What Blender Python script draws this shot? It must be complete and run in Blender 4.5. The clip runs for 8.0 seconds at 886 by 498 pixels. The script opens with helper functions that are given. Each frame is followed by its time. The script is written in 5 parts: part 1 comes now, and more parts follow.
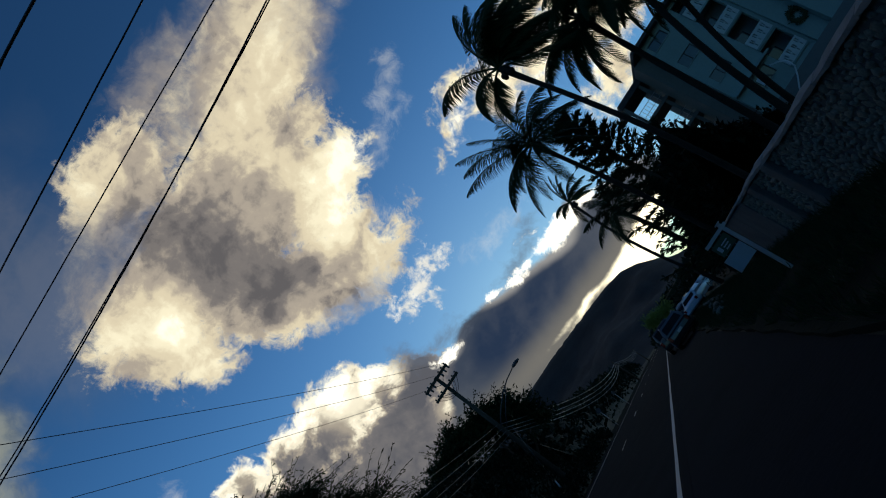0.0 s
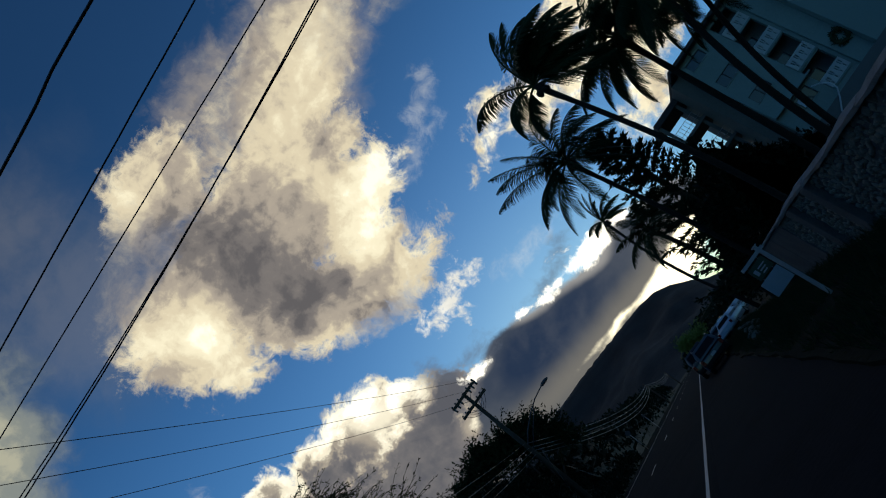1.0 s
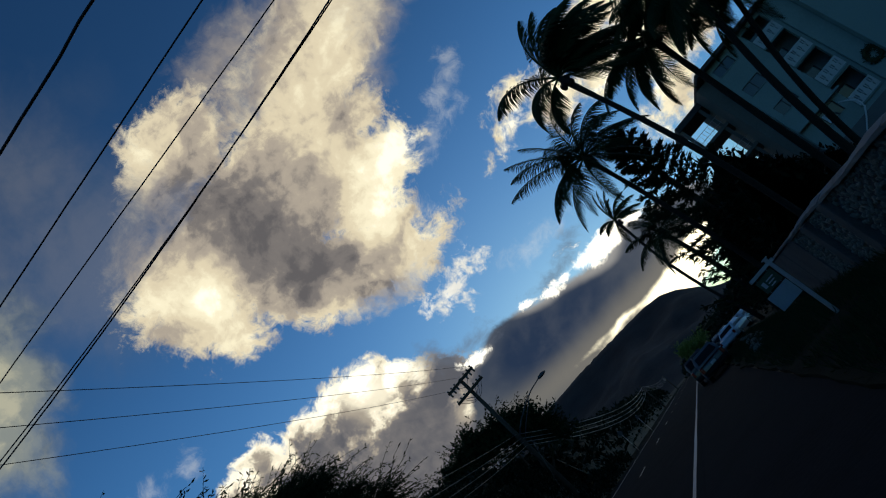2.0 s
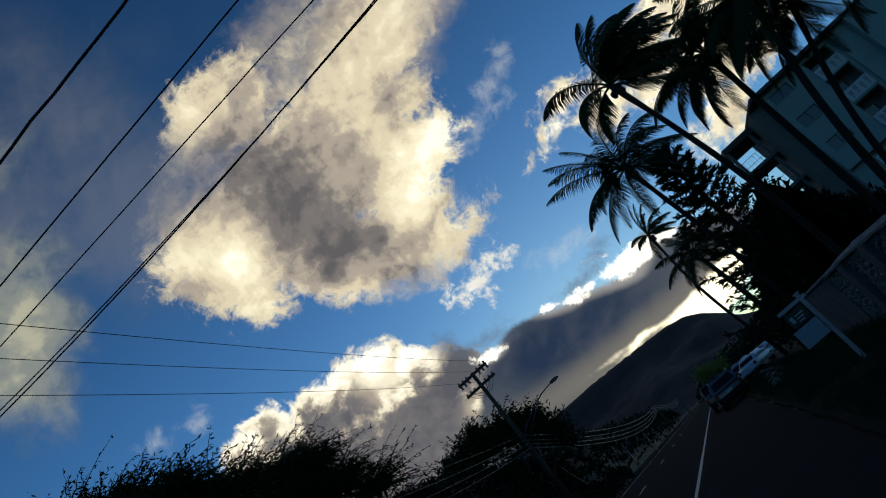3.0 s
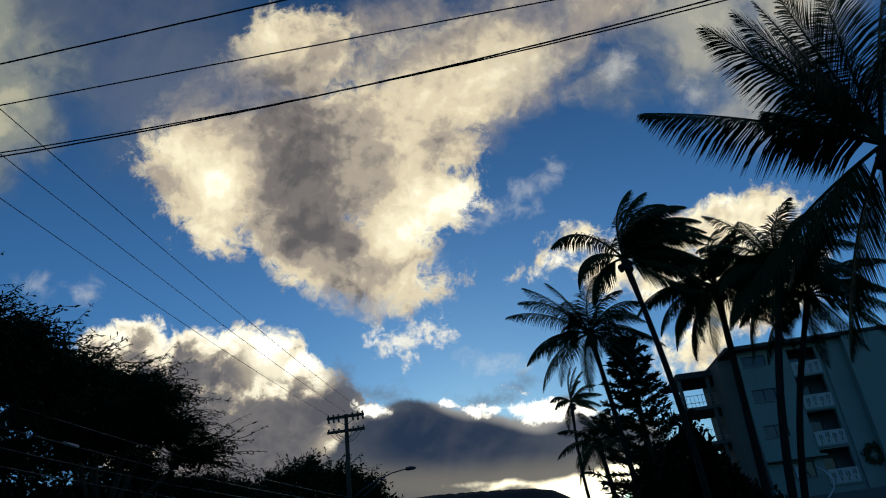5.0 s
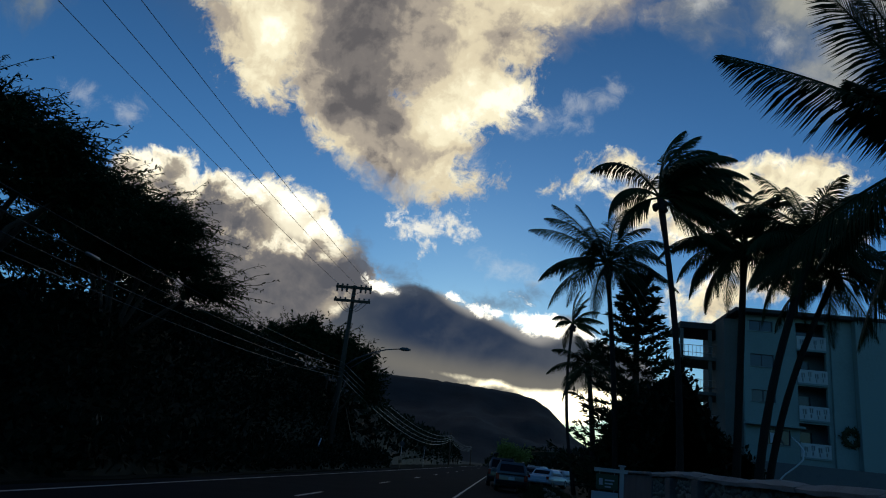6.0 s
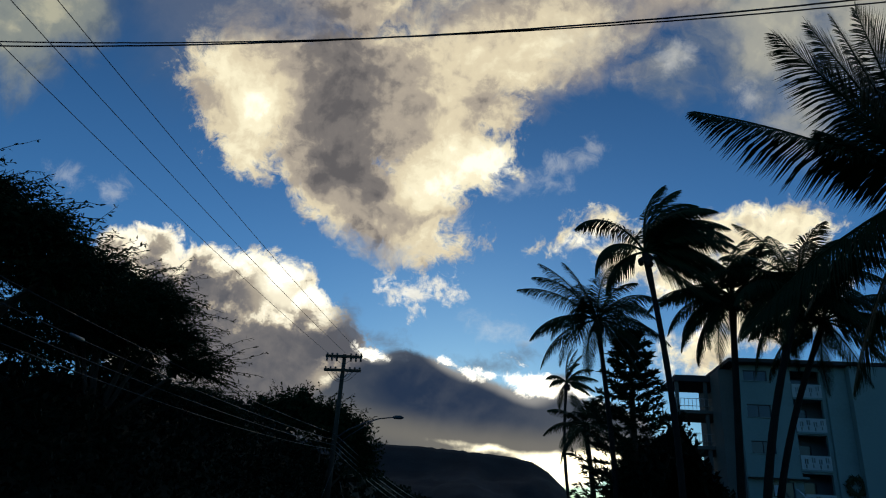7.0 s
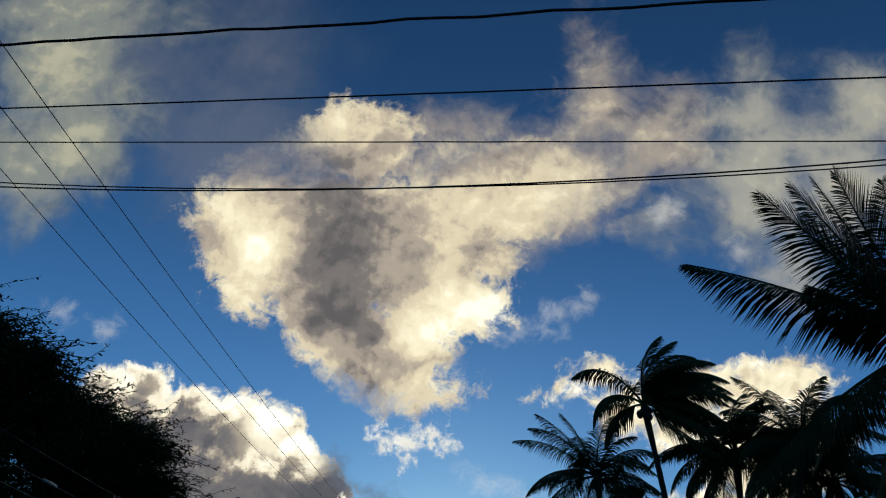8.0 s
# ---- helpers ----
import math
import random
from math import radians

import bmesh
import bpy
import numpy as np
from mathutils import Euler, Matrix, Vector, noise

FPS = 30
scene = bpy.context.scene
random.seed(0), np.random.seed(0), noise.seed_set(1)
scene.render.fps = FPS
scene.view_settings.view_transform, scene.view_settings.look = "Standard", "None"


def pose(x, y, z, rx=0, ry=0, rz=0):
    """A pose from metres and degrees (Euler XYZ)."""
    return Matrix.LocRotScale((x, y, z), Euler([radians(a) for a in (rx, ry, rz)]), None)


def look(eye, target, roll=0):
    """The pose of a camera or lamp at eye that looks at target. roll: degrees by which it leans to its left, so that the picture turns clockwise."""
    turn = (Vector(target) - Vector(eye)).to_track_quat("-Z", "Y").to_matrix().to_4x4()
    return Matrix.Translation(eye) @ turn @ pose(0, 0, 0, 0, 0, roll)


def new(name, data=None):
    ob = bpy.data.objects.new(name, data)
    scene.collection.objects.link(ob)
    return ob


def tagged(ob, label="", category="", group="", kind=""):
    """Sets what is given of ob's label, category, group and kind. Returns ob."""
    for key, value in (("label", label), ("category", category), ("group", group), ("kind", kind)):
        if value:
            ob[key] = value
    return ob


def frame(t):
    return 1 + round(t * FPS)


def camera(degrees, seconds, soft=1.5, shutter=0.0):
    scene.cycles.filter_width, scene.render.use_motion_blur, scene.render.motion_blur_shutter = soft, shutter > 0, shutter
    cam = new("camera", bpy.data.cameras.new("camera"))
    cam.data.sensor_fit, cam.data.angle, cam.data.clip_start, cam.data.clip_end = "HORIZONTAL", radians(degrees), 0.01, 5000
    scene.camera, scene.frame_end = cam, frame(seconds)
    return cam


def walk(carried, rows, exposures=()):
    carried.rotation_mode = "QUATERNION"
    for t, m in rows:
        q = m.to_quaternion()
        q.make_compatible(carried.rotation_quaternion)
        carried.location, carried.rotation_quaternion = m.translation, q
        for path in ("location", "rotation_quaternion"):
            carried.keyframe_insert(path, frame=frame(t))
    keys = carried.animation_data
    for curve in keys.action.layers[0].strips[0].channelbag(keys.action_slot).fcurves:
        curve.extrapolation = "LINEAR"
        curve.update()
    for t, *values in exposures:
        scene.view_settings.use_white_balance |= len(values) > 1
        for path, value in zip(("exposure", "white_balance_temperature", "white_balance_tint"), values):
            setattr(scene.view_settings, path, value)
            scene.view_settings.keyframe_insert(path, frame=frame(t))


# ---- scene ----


def aimed(z, yaw, pitch, roll):
    """A pose at the standing point, z metres over the road, turned by yaw, pitched up and rolled."""
    return pose(0, 0, z) @ pose(0, 0, 0, 0, 0, yaw) @ pose(0, 0, 0, 90 + pitch) @ pose(0, 0, 0, 0, 0, roll)


cam = camera(65.24, 8.0, soft=1.1)
walk(cam, [
    (0, aimed(1.320, 4.34, 18.34, -56.37)),
    (0.5, aimed(1.320, 4.68, 19.92, -55.44)),
    (1, aimed(1.320, 4.77, 21.18, -54.74)),
    (1.2, aimed(1.320, 5.11, 21.26, -54.32)),
    (1.5, aimed(1.320, 6.86, 21.57, -51.62)),
    (1.7, aimed(1.320, 6.67, 21.16, -50.46)),
    (2.8, aimed(1.320, 8.02, 22.06, -43.44)),
    (3, aimed(1.320, 8.69, 22.12, -40.98)),
    (3.5, aimed(1.320, 9.30, 22.99, -34.39)),
    (3.7, aimed(1.320, 9.47, 22.73, -31.06)),
    (4, aimed(1.320, 9.64, 23.65, -26.13)),
    (4.2, aimed(1.320, 8.66, 24.86, -22.29)),
    (5.3, aimed(1.340, 5.79, 25.12, 0.27)),
    (5.5, aimed(1.350, 7.34, 23.07, 4.40)),
    (5.7, aimed(1.366, 6.82, 22.38, 4.53)),
    (6, aimed(1.390, 6.66, 16.68, 6.35)),
    (6.2, aimed(1.394, 8.43, 16.52, 7.55)),
    (6.5, aimed(1.400, 6.32, 16.06, 5.13)),
    (6.7, aimed(1.400, 7.71, 18.85, 4.70)),
    (7, aimed(1.400, 6.07, 22.00, 3.52)),
    (7.2, aimed(1.404, 6.17, 26.08, 4.47)),
    (7.5, aimed(1.410, 6.10, 29.78, 4.10)),
    (8, aimed(1.420, 6.69, 33.98, 5.08)),
])

# ---- sky, clouds and sun ----
SUN_AZ, SUN_EL = -3.0, 4.9        # degrees: to the right of the road's direction, over the horizon; the ridge hides it

HEART = [(-0.135, 0.122, 0.099, 0.082, 5), (-0.157, 0.175, 0.191, 0.079, 5), (-0.296, 0.154, 0.066, 0.079, 5), (-0.142, 0.039, 0.121, 0.067, -36), (-0.048, -0.009, 0.068, 0.063, 5), (0.009, 0.073, 0.086, 0.047, 13), (0.032, -0.046, 0.021, 0.007, 10), (-0.023, 0.165, 0.108, 0.099, 5), (0.079, 0.247, 0.136, 0.072, 17), (-0.138, 0.31, 0.083, 0.063, 5), (0.042, 0.283, 0.076, 0.033, 17), (-0.234, 0.185, 0.116, 0.038, 5), (-0.277, 0.068, 0.037, 0.032, -34), (-0.02, -0.054, 0.04, 0.02, 5), (0.061, 0.144, 0.05, 0.023, 25)]
ARM = [(0.168, 0.303, 0.102, 0.052, 13), (0.21, 0.395, 0.026, 0.076, 1), (0.302, 0.337, 0.061, 0.039, 20), (0.173, 0.217, 0.05, 0.019, 15), (0.33, 0.379, 0.014, 0.027, 5), (0.182, 0.357, 0.053, 0.034, 36), (-0.004, 0.336, 0.042, 0.022, 5)]
LEFT = [(-0.602, 0.385, 0.094, 0.098, 5), (-0.56, 0.29, 0.076, 0.052, 5), (-0.654, 0.246, 0.042, 0.078, 5), (-0.51, 0.242, 0.025, 0.024, 5), (-0.626, 0.475, 0.164, 0.055, 5), (-0.578, 0.26, 0.074, 0.117, -42), (-0.51, 0.354, 0.049, 0.049, -42), (-0.612, 0.198, 0.033, 0.026, 5)]
VEIL = [(-0.317, 0.312, 0.11, 0.087, 5), (-0.389, 0.279, 0.042, 0.061, 5), (-0.308, 0.439, 0.069, 0.063, 5), (-0.475, 0.396, 0.111, 0.081, 5), (-0.367, 0.489, 0.053, 0.015, -11), (-0.315, 0.451, 0.104, 0.032, -52), (-0.343, 0.27, 0.114, 0.09, -42), (-0.303, 0.557, 0.032, 0.032, -42), (-0.32, 0.241, 0.121, 0.062, -35)]
RIGHT = [(0.464, 0.32, 0.094, 0.069, 5), (0.449, 0.435, 0.032, 0.053, 20), (0.523, 0.37, 0.094, 0.044, 5), (0.626, 0.433, 0.061, 0.063, 5), (0.431, 0.248, 0.05, 0.047, 5), (0.322, 0.243, 0.029, 0.018, 25), (0.507, 0.179, 0.037, 0.05, 5), (0.591, 0.306, 0.094, 0.069, 5), (0.42, 0.396, 0.043, 0.036, 5)]
PALMCLOUD = [(0.234, -0.003, 0.031, 0.02, -6), (0.203, -0.03, 0.026, 0.008, 19), (0.27, -0.053, 0.036, 0.033, 4), (0.477, -0.002, 0.084, 0.042, 14), (0.405, -0.011, 0.044, 0.033, 4), (0.353, -0.072, 0.049, 0.023, 4), (0.41, -0.168, 0.039, 0.028, 4), (0.378, -0.181, 0.036, 0.02, 4), (0.493, -0.095, 0.097, 0.065, 4)]
LOW = [(-0.409, -0.092, 0.051, 0.048, 4), (-0.332, -0.13, 0.062, 0.062, 4), (-0.265, -0.133, 0.062, 0.065, -16), (-0.223, -0.147, 0.051, 0.06, -26), (-0.189, -0.169, 0.04, 0.05, 4), (-0.145, -0.207, 0.04, 0.051, 4), (-0.258, -0.249, 0.182, 0.108, 4), (-0.387, -0.184, 0.108, 0.091, 4), (-0.458, -0.098, 0.041, 0.041, 4)]
SMALL = [(-0.04, -0.117, 0.021, 0.012, -1), (-0.007, -0.108, 0.016, 0.007, 24), (-0.03, -0.134, 0.007, 0.01, 4), (-0.071, -0.107, 0.007, 0.004, -6), (0.016, -0.119, 0.006, 0.003, 4)]
WISP = [(0.095, -0.163, 0.011, 0.004, -6), (-0.539, 0.019, 0.012, 0.007, -6), (-0.472, -0.001, 0.007, 0.006, 4), (0.316, 0.237, 0.016, 0.011, 4), (0.194, 0.092, 0.006, 0.004, 4), (0.165, 0.074, 0.015, 0.005, 25), (0.213, 0.099, 0.007, 0.006, 5), (0.101, 0.048, 0.018, 0.004, 5), (0.432, 0.189, 0.01, 0.01, 5), (-0.0, -0.005, 0.024, 0.008, -25)]
BAND = [(-0.037, -0.278, 0.076, 0.077, 4), (0.018, -0.287, 0.07, 0.067, -11), (0.085, -0.302, 0.099, 0.06, -10), (0.176, -0.308, 0.106, 0.052, -1), (0.258, -0.31, 0.082, 0.046, -6), (-0.097, -0.304, 0.058, 0.071, 4), (-0.128, -0.331, 0.074, 0.059, 4), (0.196, -0.244, 0.033, 0.02, -6)]
DARKWISP = [(0.083, -0.22, 0.03, 0.011, -1), (0.131, -0.204, 0.013, 0.007, 4), (-0.08, -0.188, 0.033, 0.007, -16), (-0.123, -0.164, 0.012, 0.017, 4)]
HOLE = [(0.146, -0.241, 0.034, 0.015, 1), (0.096, -0.233, 0.021, 0.004, -10), (0.167, -0.251, 0.011, 0.005, 4), (-0.095, -0.209, 0.014, 0.006, -11), (0.05, -0.228, 0.008, 0.002, -24), (0.022, -0.215, 0.006, 0.002, -21), (0.22, -0.248, 0.036, 0.003, -22), (0.13, -0.253, 0.013, 0.004, -21)]
GLOW = [(0.197, -0.367, 0.062, 0.025, -4), (0.253, -0.354, 0.041, 0.022, 4), (0.108, -0.345, 0.033, 0.002, -8), (0.169, -0.351, 0.033, 0.005, -1), (0.08, -0.344, 0.016, 0.003, 4)]
LIT = [(-0.274, 0.139, 0.062, 0.053, -15, 0.75), (-0.33, 0.189, 0.051, 0.037, -35, 0.4), (-0.163, 0.339, 0.064, 0.04, 5, 0.34), (0.088, 0.235, 0.144, 0.051, 15, 0.5), (0.019, 0.061, 0.098, 0.044, 13, 0.7), (0.07, 0.082, 0.045, 0.028, 5, 0.5), (0.0, 0.134, 0.037, 0.066, 5, 0.45), (-0.03, 0.009, 0.048, 0.048, 5, 0.45), (-0.285, 0.068, 0.049, 0.041, 5, 0.4), (-0.182, -0.008, 0.057, 0.02, -36, 0.35), (-0.021, -0.046, 0.072, 0.031, 5, 0.3), (-0.084, 0.271, 0.05, 0.043, 5, 0.1)]
GREY = [(-0.179, 0.254, 0.063, 0.051, 5, -0.34), (-0.148, 0.163, 0.066, 0.075, 5, -0.36), (-0.154, 0.071, 0.082, 0.064, -25, -0.42), (-0.075, 0.021, 0.069, 0.036, -35, -0.38), (-0.044, 0.164, 0.05, 0.05, 5, -0.12), (-0.274, 0.241, 0.067, 0.034, 5, -0.2), (-0.101, -0.045, 0.048, 0.02, -29, -0.3), (0.025, 0.178, 0.05, 0.042, 5, -0.1), (-0.029, -0.043, 0.02, 0.02, 5, -0.15)]
SOFT = [(-0.271, 0.281, 0.126, 0.052, 5, 1.0), (-0.06, -0.057, 0.048, 0.023, 5, 0.4), (0.051, 0.283, 0.118, 0.052, 5, 0.7), (0.008, 0.185, 0.05, 0.05, 5, 0.3), (-0.201, 0.261, 0.05, 0.043, 5, 0.4), (0.17, 0.268, 0.067, 0.068, 5, 0.8), (-0.116, -0.054, 0.064, 0.023, -24, 0.35)]
LOWLIT = [(-0.402, -0.061, 0.066, 0.033, 4, 0.45), (-0.236, -0.135, 0.049, 0.042, -36, 0.65), (-0.2, -0.128, 0.049, 0.033, -41, 0.55), (-0.31, -0.079, 0.058, 0.018, -6, 0.3), (-0.146, -0.253, 0.037, 0.022, 4, 0.75), (-0.259, -0.1, 0.049, 0.025, -16, 0.35), (-0.174, -0.143, 0.025, 0.025, 4, 0.3)]
SLATE = [(0.05, -0.272, 0.14, 0.05, -6, 1.0), (-0.035, -0.249, 0.074, 0.05, 4, 0.7), (-0.121, -0.189, 0.033, 0.037, 4, 0.6), (-0.135, -0.223, 0.049, 0.033, 4, 0.35), (0.079, -0.221, 0.033, 0.012, 4, 0.6)]


world = bpy.data.worlds.new("evening_sky")
scene.world = world
world.use_nodes = True
WT = world.node_tree
WT.nodes.clear()


def wnode(kind, **props):
    n = WT.nodes.new(kind)
    for k, val in props.items():
        setattr(n, k, val)
    return n


def wlink(a, b):
    WT.links.new(a, b)


def wmath(op, a, b=0.0, c=0.0, clamp=False):
    n = wnode("ShaderNodeMath", operation=op, use_clamp=clamp)
    for i, q in enumerate((a, b, c)):
        if isinstance(q, (int, float)):
            n.inputs[i].default_value = q
        else:
            wlink(q, n.inputs[i])
    return n.outputs[0]


def wvec(op, a, b):
    n = wnode("ShaderNodeVectorMath", operation=op)
    for i, q in enumerate((a, b)):
        if isinstance(q, (tuple, Vector)):
            n.inputs[i].default_value = q
        else:
            wlink(q, n.inputs[i])
    return n


def wrange(value, a, b, c=0.0, d=1.0):
    n = wnode("ShaderNodeMapRange", interpolation_type="SMOOTHSTEP")
    wlink(value, n.inputs[0])
    for i, q in enumerate((a, b, c, d)):
        n.inputs[1 + i].default_value = q
    return n.outputs[0]


def wmix(fac, a, b):
    n = wnode("ShaderNodeMix", data_type="RGBA")
    wlink(fac, n.inputs[0])
    for i, q in ((6, a), (7, b)):
        if isinstance(q, tuple):
            n.inputs[i].default_value = (*q, 1)
        else:
            wlink(q, n.inputs[i])
    return n.outputs[2]


def wnoise(vec, scale, detail, rough, distortion=0.0):
    n = wnode("ShaderNodeTexNoise", noise_dimensions="3D")
    wlink(vec, n.inputs["Vector"])
    n.inputs["Scale"].default_value, n.inputs["Detail"].default_value = scale, detail
    n.inputs["Roughness"].default_value, n.inputs["Distortion"].default_value = rough, distortion
    return n


def oval(xy, after, u, v, ru, rv, turn):
    """The length from an oval's middle, in its own radii; the ovals of a heap are worked out one after another."""
    c = wnode("ShaderNodeCombineXYZ")
    wlink(xy.outputs[0], c.inputs[0])
    wlink(xy.outputs[1], c.inputs[1])
    if after is not None:
        wlink(after, c.inputs[2])
    m = wnode("ShaderNodeMapping", vector_type="TEXTURE")
    wlink(c.outputs[0], m.inputs[0])
    m.inputs[1].default_value, m.inputs[2].default_value = (u, v, 0), (0, 0, radians(turn))
    m.inputs[3].default_value = (ru, rv, 1e6)
    return wvec("LENGTH", m.outputs[0], (0, 0, 0)).outputs["Value"]


def halves(vec):
    n = wnode("ShaderNodeSeparateXYZ")
    wlink(vec, n.inputs[0])
    return n


def oval(xy, after, u, v, ru, rv, turn):
    """The length from an oval's middle, in its own radii; the ovals of a heap are worked out one after another."""
    c = wnode("ShaderNodeCombineXYZ")
    wlink(xy.outputs[0], c.inputs[0])
    wlink(xy.outputs[1], c.inputs[1])
    if after is not None:
        wlink(after, c.inputs[2])
    m = wnode("ShaderNodeMapping", vector_type="TEXTURE")
    wlink(c.outputs[0], m.inputs[0])
    m.inputs[1].default_value, m.inputs[2].default_value = (u, v, 0), (0, 0, radians(turn))
    m.inputs[3].default_value = (ru, rv, 1e6)
    return wvec("LENGTH", m.outputs[0], (0, 0, 0)).outputs["Value"]


def halves(vec):
    n = wnode("ShaderNodeSeparateXYZ")
    wlink(vec, n.inputs[0])
    return n


def oval(xy, after, u, v, ru, rv, turn):
    """The length from an oval's middle, in its own radii; the ovals of a heap are worked out one after another."""
    c = wnode("ShaderNodeCombineXYZ")
    wlink(xy.outputs[0], c.inputs[0])
    wlink(xy.outputs[1], c.inputs[1])
    if after is not None:
        wlink(after, c.inputs[2])
    m = wnode("ShaderNodeMapping", vector_type="TEXTURE")
    wlink(c.outputs[0], m.inputs[0])
    m.inputs[1].default_value, m.inputs[2].default_value = (u, v, 0), (0, 0, radians(turn))
    m.inputs[3].default_value = (ru, rv, 1e6)
    return wvec("LENGTH", m.outputs[0], (0, 0, 0)).outputs["Value"]


def halves(vec):
    n = wnode("ShaderNodeSeparateXYZ")
    wlink(vec, n.inputs[0])
    return n


def oval(xy, after, u, v, ru, rv, turn):
    """The length from an oval's middle, in its own radii; the ovals of a heap are worked out one after another."""
    c = wnode("ShaderNodeCombineXYZ")
    wlink(xy.outputs[0], c.inputs[0])
    wlink(xy.outputs[1], c.inputs[1])
    if after is not None:
        wlink(after, c.inputs[2])
    m = wnode("ShaderNodeMapping", vector_type="TEXTURE")
    wlink(c.outputs[0], m.inputs[0])
    m.inputs[1].default_value, m.inputs[2].default_value = (u, v, 0), (0, 0, radians(turn))
    m.inputs[3].default_value = (ru, rv, 1e6)
    return wvec("LENGTH", m.outputs[0], (0, 0, 0)).outputs["Value"]


def halves(vec):
    n = wnode("ShaderNodeSeparateXYZ")
    wlink(vec, n.inputs[0])
    return n


def oval(xy, after, u, v, ru, rv, turn):
    """The length from an oval's middle, in its own radii; the ovals of a heap are worked out one after another."""
    c = wnode("ShaderNodeCombineXYZ")
    wlink(xy.outputs[0], c.inputs[0])
    wlink(xy.outputs[1], c.inputs[1])
    if after is not None:
        wlink(after, c.inputs[2])
    m = wnode("ShaderNodeMapping", vector_type="TEXTURE")
    wlink(c.outputs[0], m.inputs[0])
    m.inputs[1].default_value, m.inputs[2].default_value = (u, v, 0), (0, 0, radians(turn))
    m.inputs[3].default_value = (ru, rv, 1e6)
    return wvec("LENGTH", m.outputs[0], (0, 0, 0)).outputs["Value"]


def halves(vec):
    n = wnode("ShaderNodeSeparateXYZ")
    wlink(vec, n.inputs[0])
    return n


def oval(xy, after, u, v, ru, rv, turn):
    """The length from an oval's middle, in its own radii; the ovals of a heap are worked out one after another."""
    c = wnode("ShaderNodeCombineXYZ")
    wlink(xy.outputs[0], c.inputs[0])
    wlink(xy.outputs[1], c.inputs[1])
    if after is not None:
        wlink(after, c.inputs[2])
    m = wnode("ShaderNodeMapping", vector_type="TEXTURE")
    wlink(c.outputs[0], m.inputs[0])
    m.inputs[1].default_value, m.inputs[2].default_value = (u, v, 0), (0, 0, radians(turn))
    m.inputs[3].default_value = (ru, rv, 1e6)
    return wvec("LENGTH", m.outputs[0], (0, 0, 0)).outputs["Value"]


def halves(vec):
    n = wnode("ShaderNodeSeparateXYZ")
    wlink(vec, n.inputs[0])
    return n


def oval(xy, after, u, v, ru, rv, turn):
    """The length from an oval's middle, in its own radii; the ovals of a heap are worked out one after another."""
    c = wnode("ShaderNodeCombineXYZ")
    wlink(xy.outputs[0], c.inputs[0])
    wlink(xy.outputs[1], c.inputs[1])
    if after is not None:
        wlink(after, c.inputs[2])
    m = wnode("ShaderNodeMapping", vector_type="TEXTURE")
    wlink(c.outputs[0], m.inputs[0])
    m.inputs[1].default_value, m.inputs[2].default_value = (u, v, 0), (0, 0, radians(turn))
    m.inputs[3].default_value = (ru, rv, 1e6)
    return wvec("LENGTH", m.outputs[0], (0, 0, 0)).outputs["Value"]


def halves(vec):
    n = wnode("ShaderNodeSeparateXYZ")
    wlink(vec, n.inputs[0])
    return n


def oval(xy, after, u, v, ru, rv, turn):
    """The length from an oval's middle, in its own radii; the ovals of a heap are worked out one after another."""
    c = wnode("ShaderNodeCombineXYZ")
    wlink(xy.outputs[0], c.inputs[0])
    wlink(xy.outputs[1], c.inputs[1])
    if after is not None:
        wlink(after, c.inputs[2])
    m = wnode("ShaderNodeMapping", vector_type="TEXTURE")
    wlink(c.outputs[0], m.inputs[0])
    m.inputs[1].default_value, m.inputs[2].default_value = (u, v, 0), (0, 0, radians(turn))
    m.inputs[3].default_value = (ru, rv, 1e6)
    return wvec("LENGTH", m.outputs[0], (0, 0, 0)).outputs["Value"]


def halves(vec):
    n = wnode("ShaderNodeSeparateXYZ")
    wlink(vec, n.inputs[0])
    return n


def puffs(vec, blobs, blend=0.03):
    """How far a point of the sky lies outside a heap of ovals (inside: below nothing)."""
    out, xy = None, halves(vec)
    for u, v, ru, rv, turn in blobs:
        d = wmath("MULTIPLY", wmath("SUBTRACT", oval(xy, out, u, v, ru, rv, turn), 1.0), min(ru, rv))
        out = d if out is None else wmath("SMOOTH_MIN", out, d, blend)
    return out


def patches(vec, blobs):
    """The sum of soft ovals, each with its own weight."""
    out, xy = None, halves(vec)
    for u, v, ru, rv, turn, weight in blobs:
        d = wrange(oval(xy, out, u, v, ru * 1.5, rv * 1.5, turn), 1.0, 0.0, 0.0, weight)
        out = d if out is None else wmath("ADD", out, d)
    return out


sky_axis = pose(0, 0, 0, 0, 0, 6.5) @ pose(0, 0, 0, 25)      # y: towards the clouds
AX, AY, AZ = (Vector(sky_axis.col[i][:3]) for i in range(3))
way = wnode("ShaderNodeTexCoord").outputs["Generated"]
depth = wvec("DOT_PRODUCT", way, AY).outputs["Value"]
safe = wmath("MAXIMUM", depth, 0.05)
plane = wnode("ShaderNodeCombineXYZ")
wlink(wmath("DIVIDE", wvec("DOT_PRODUCT", way, AX).outputs["Value"], safe), plane.inputs[0])
wlink(wmath("DIVIDE", wvec("DOT_PRODUCT", way, AZ).outputs["Value"], safe), plane.inputs[1])
P = plane.outputs[0]
ahead = wrange(depth, 0.2, 0.5)


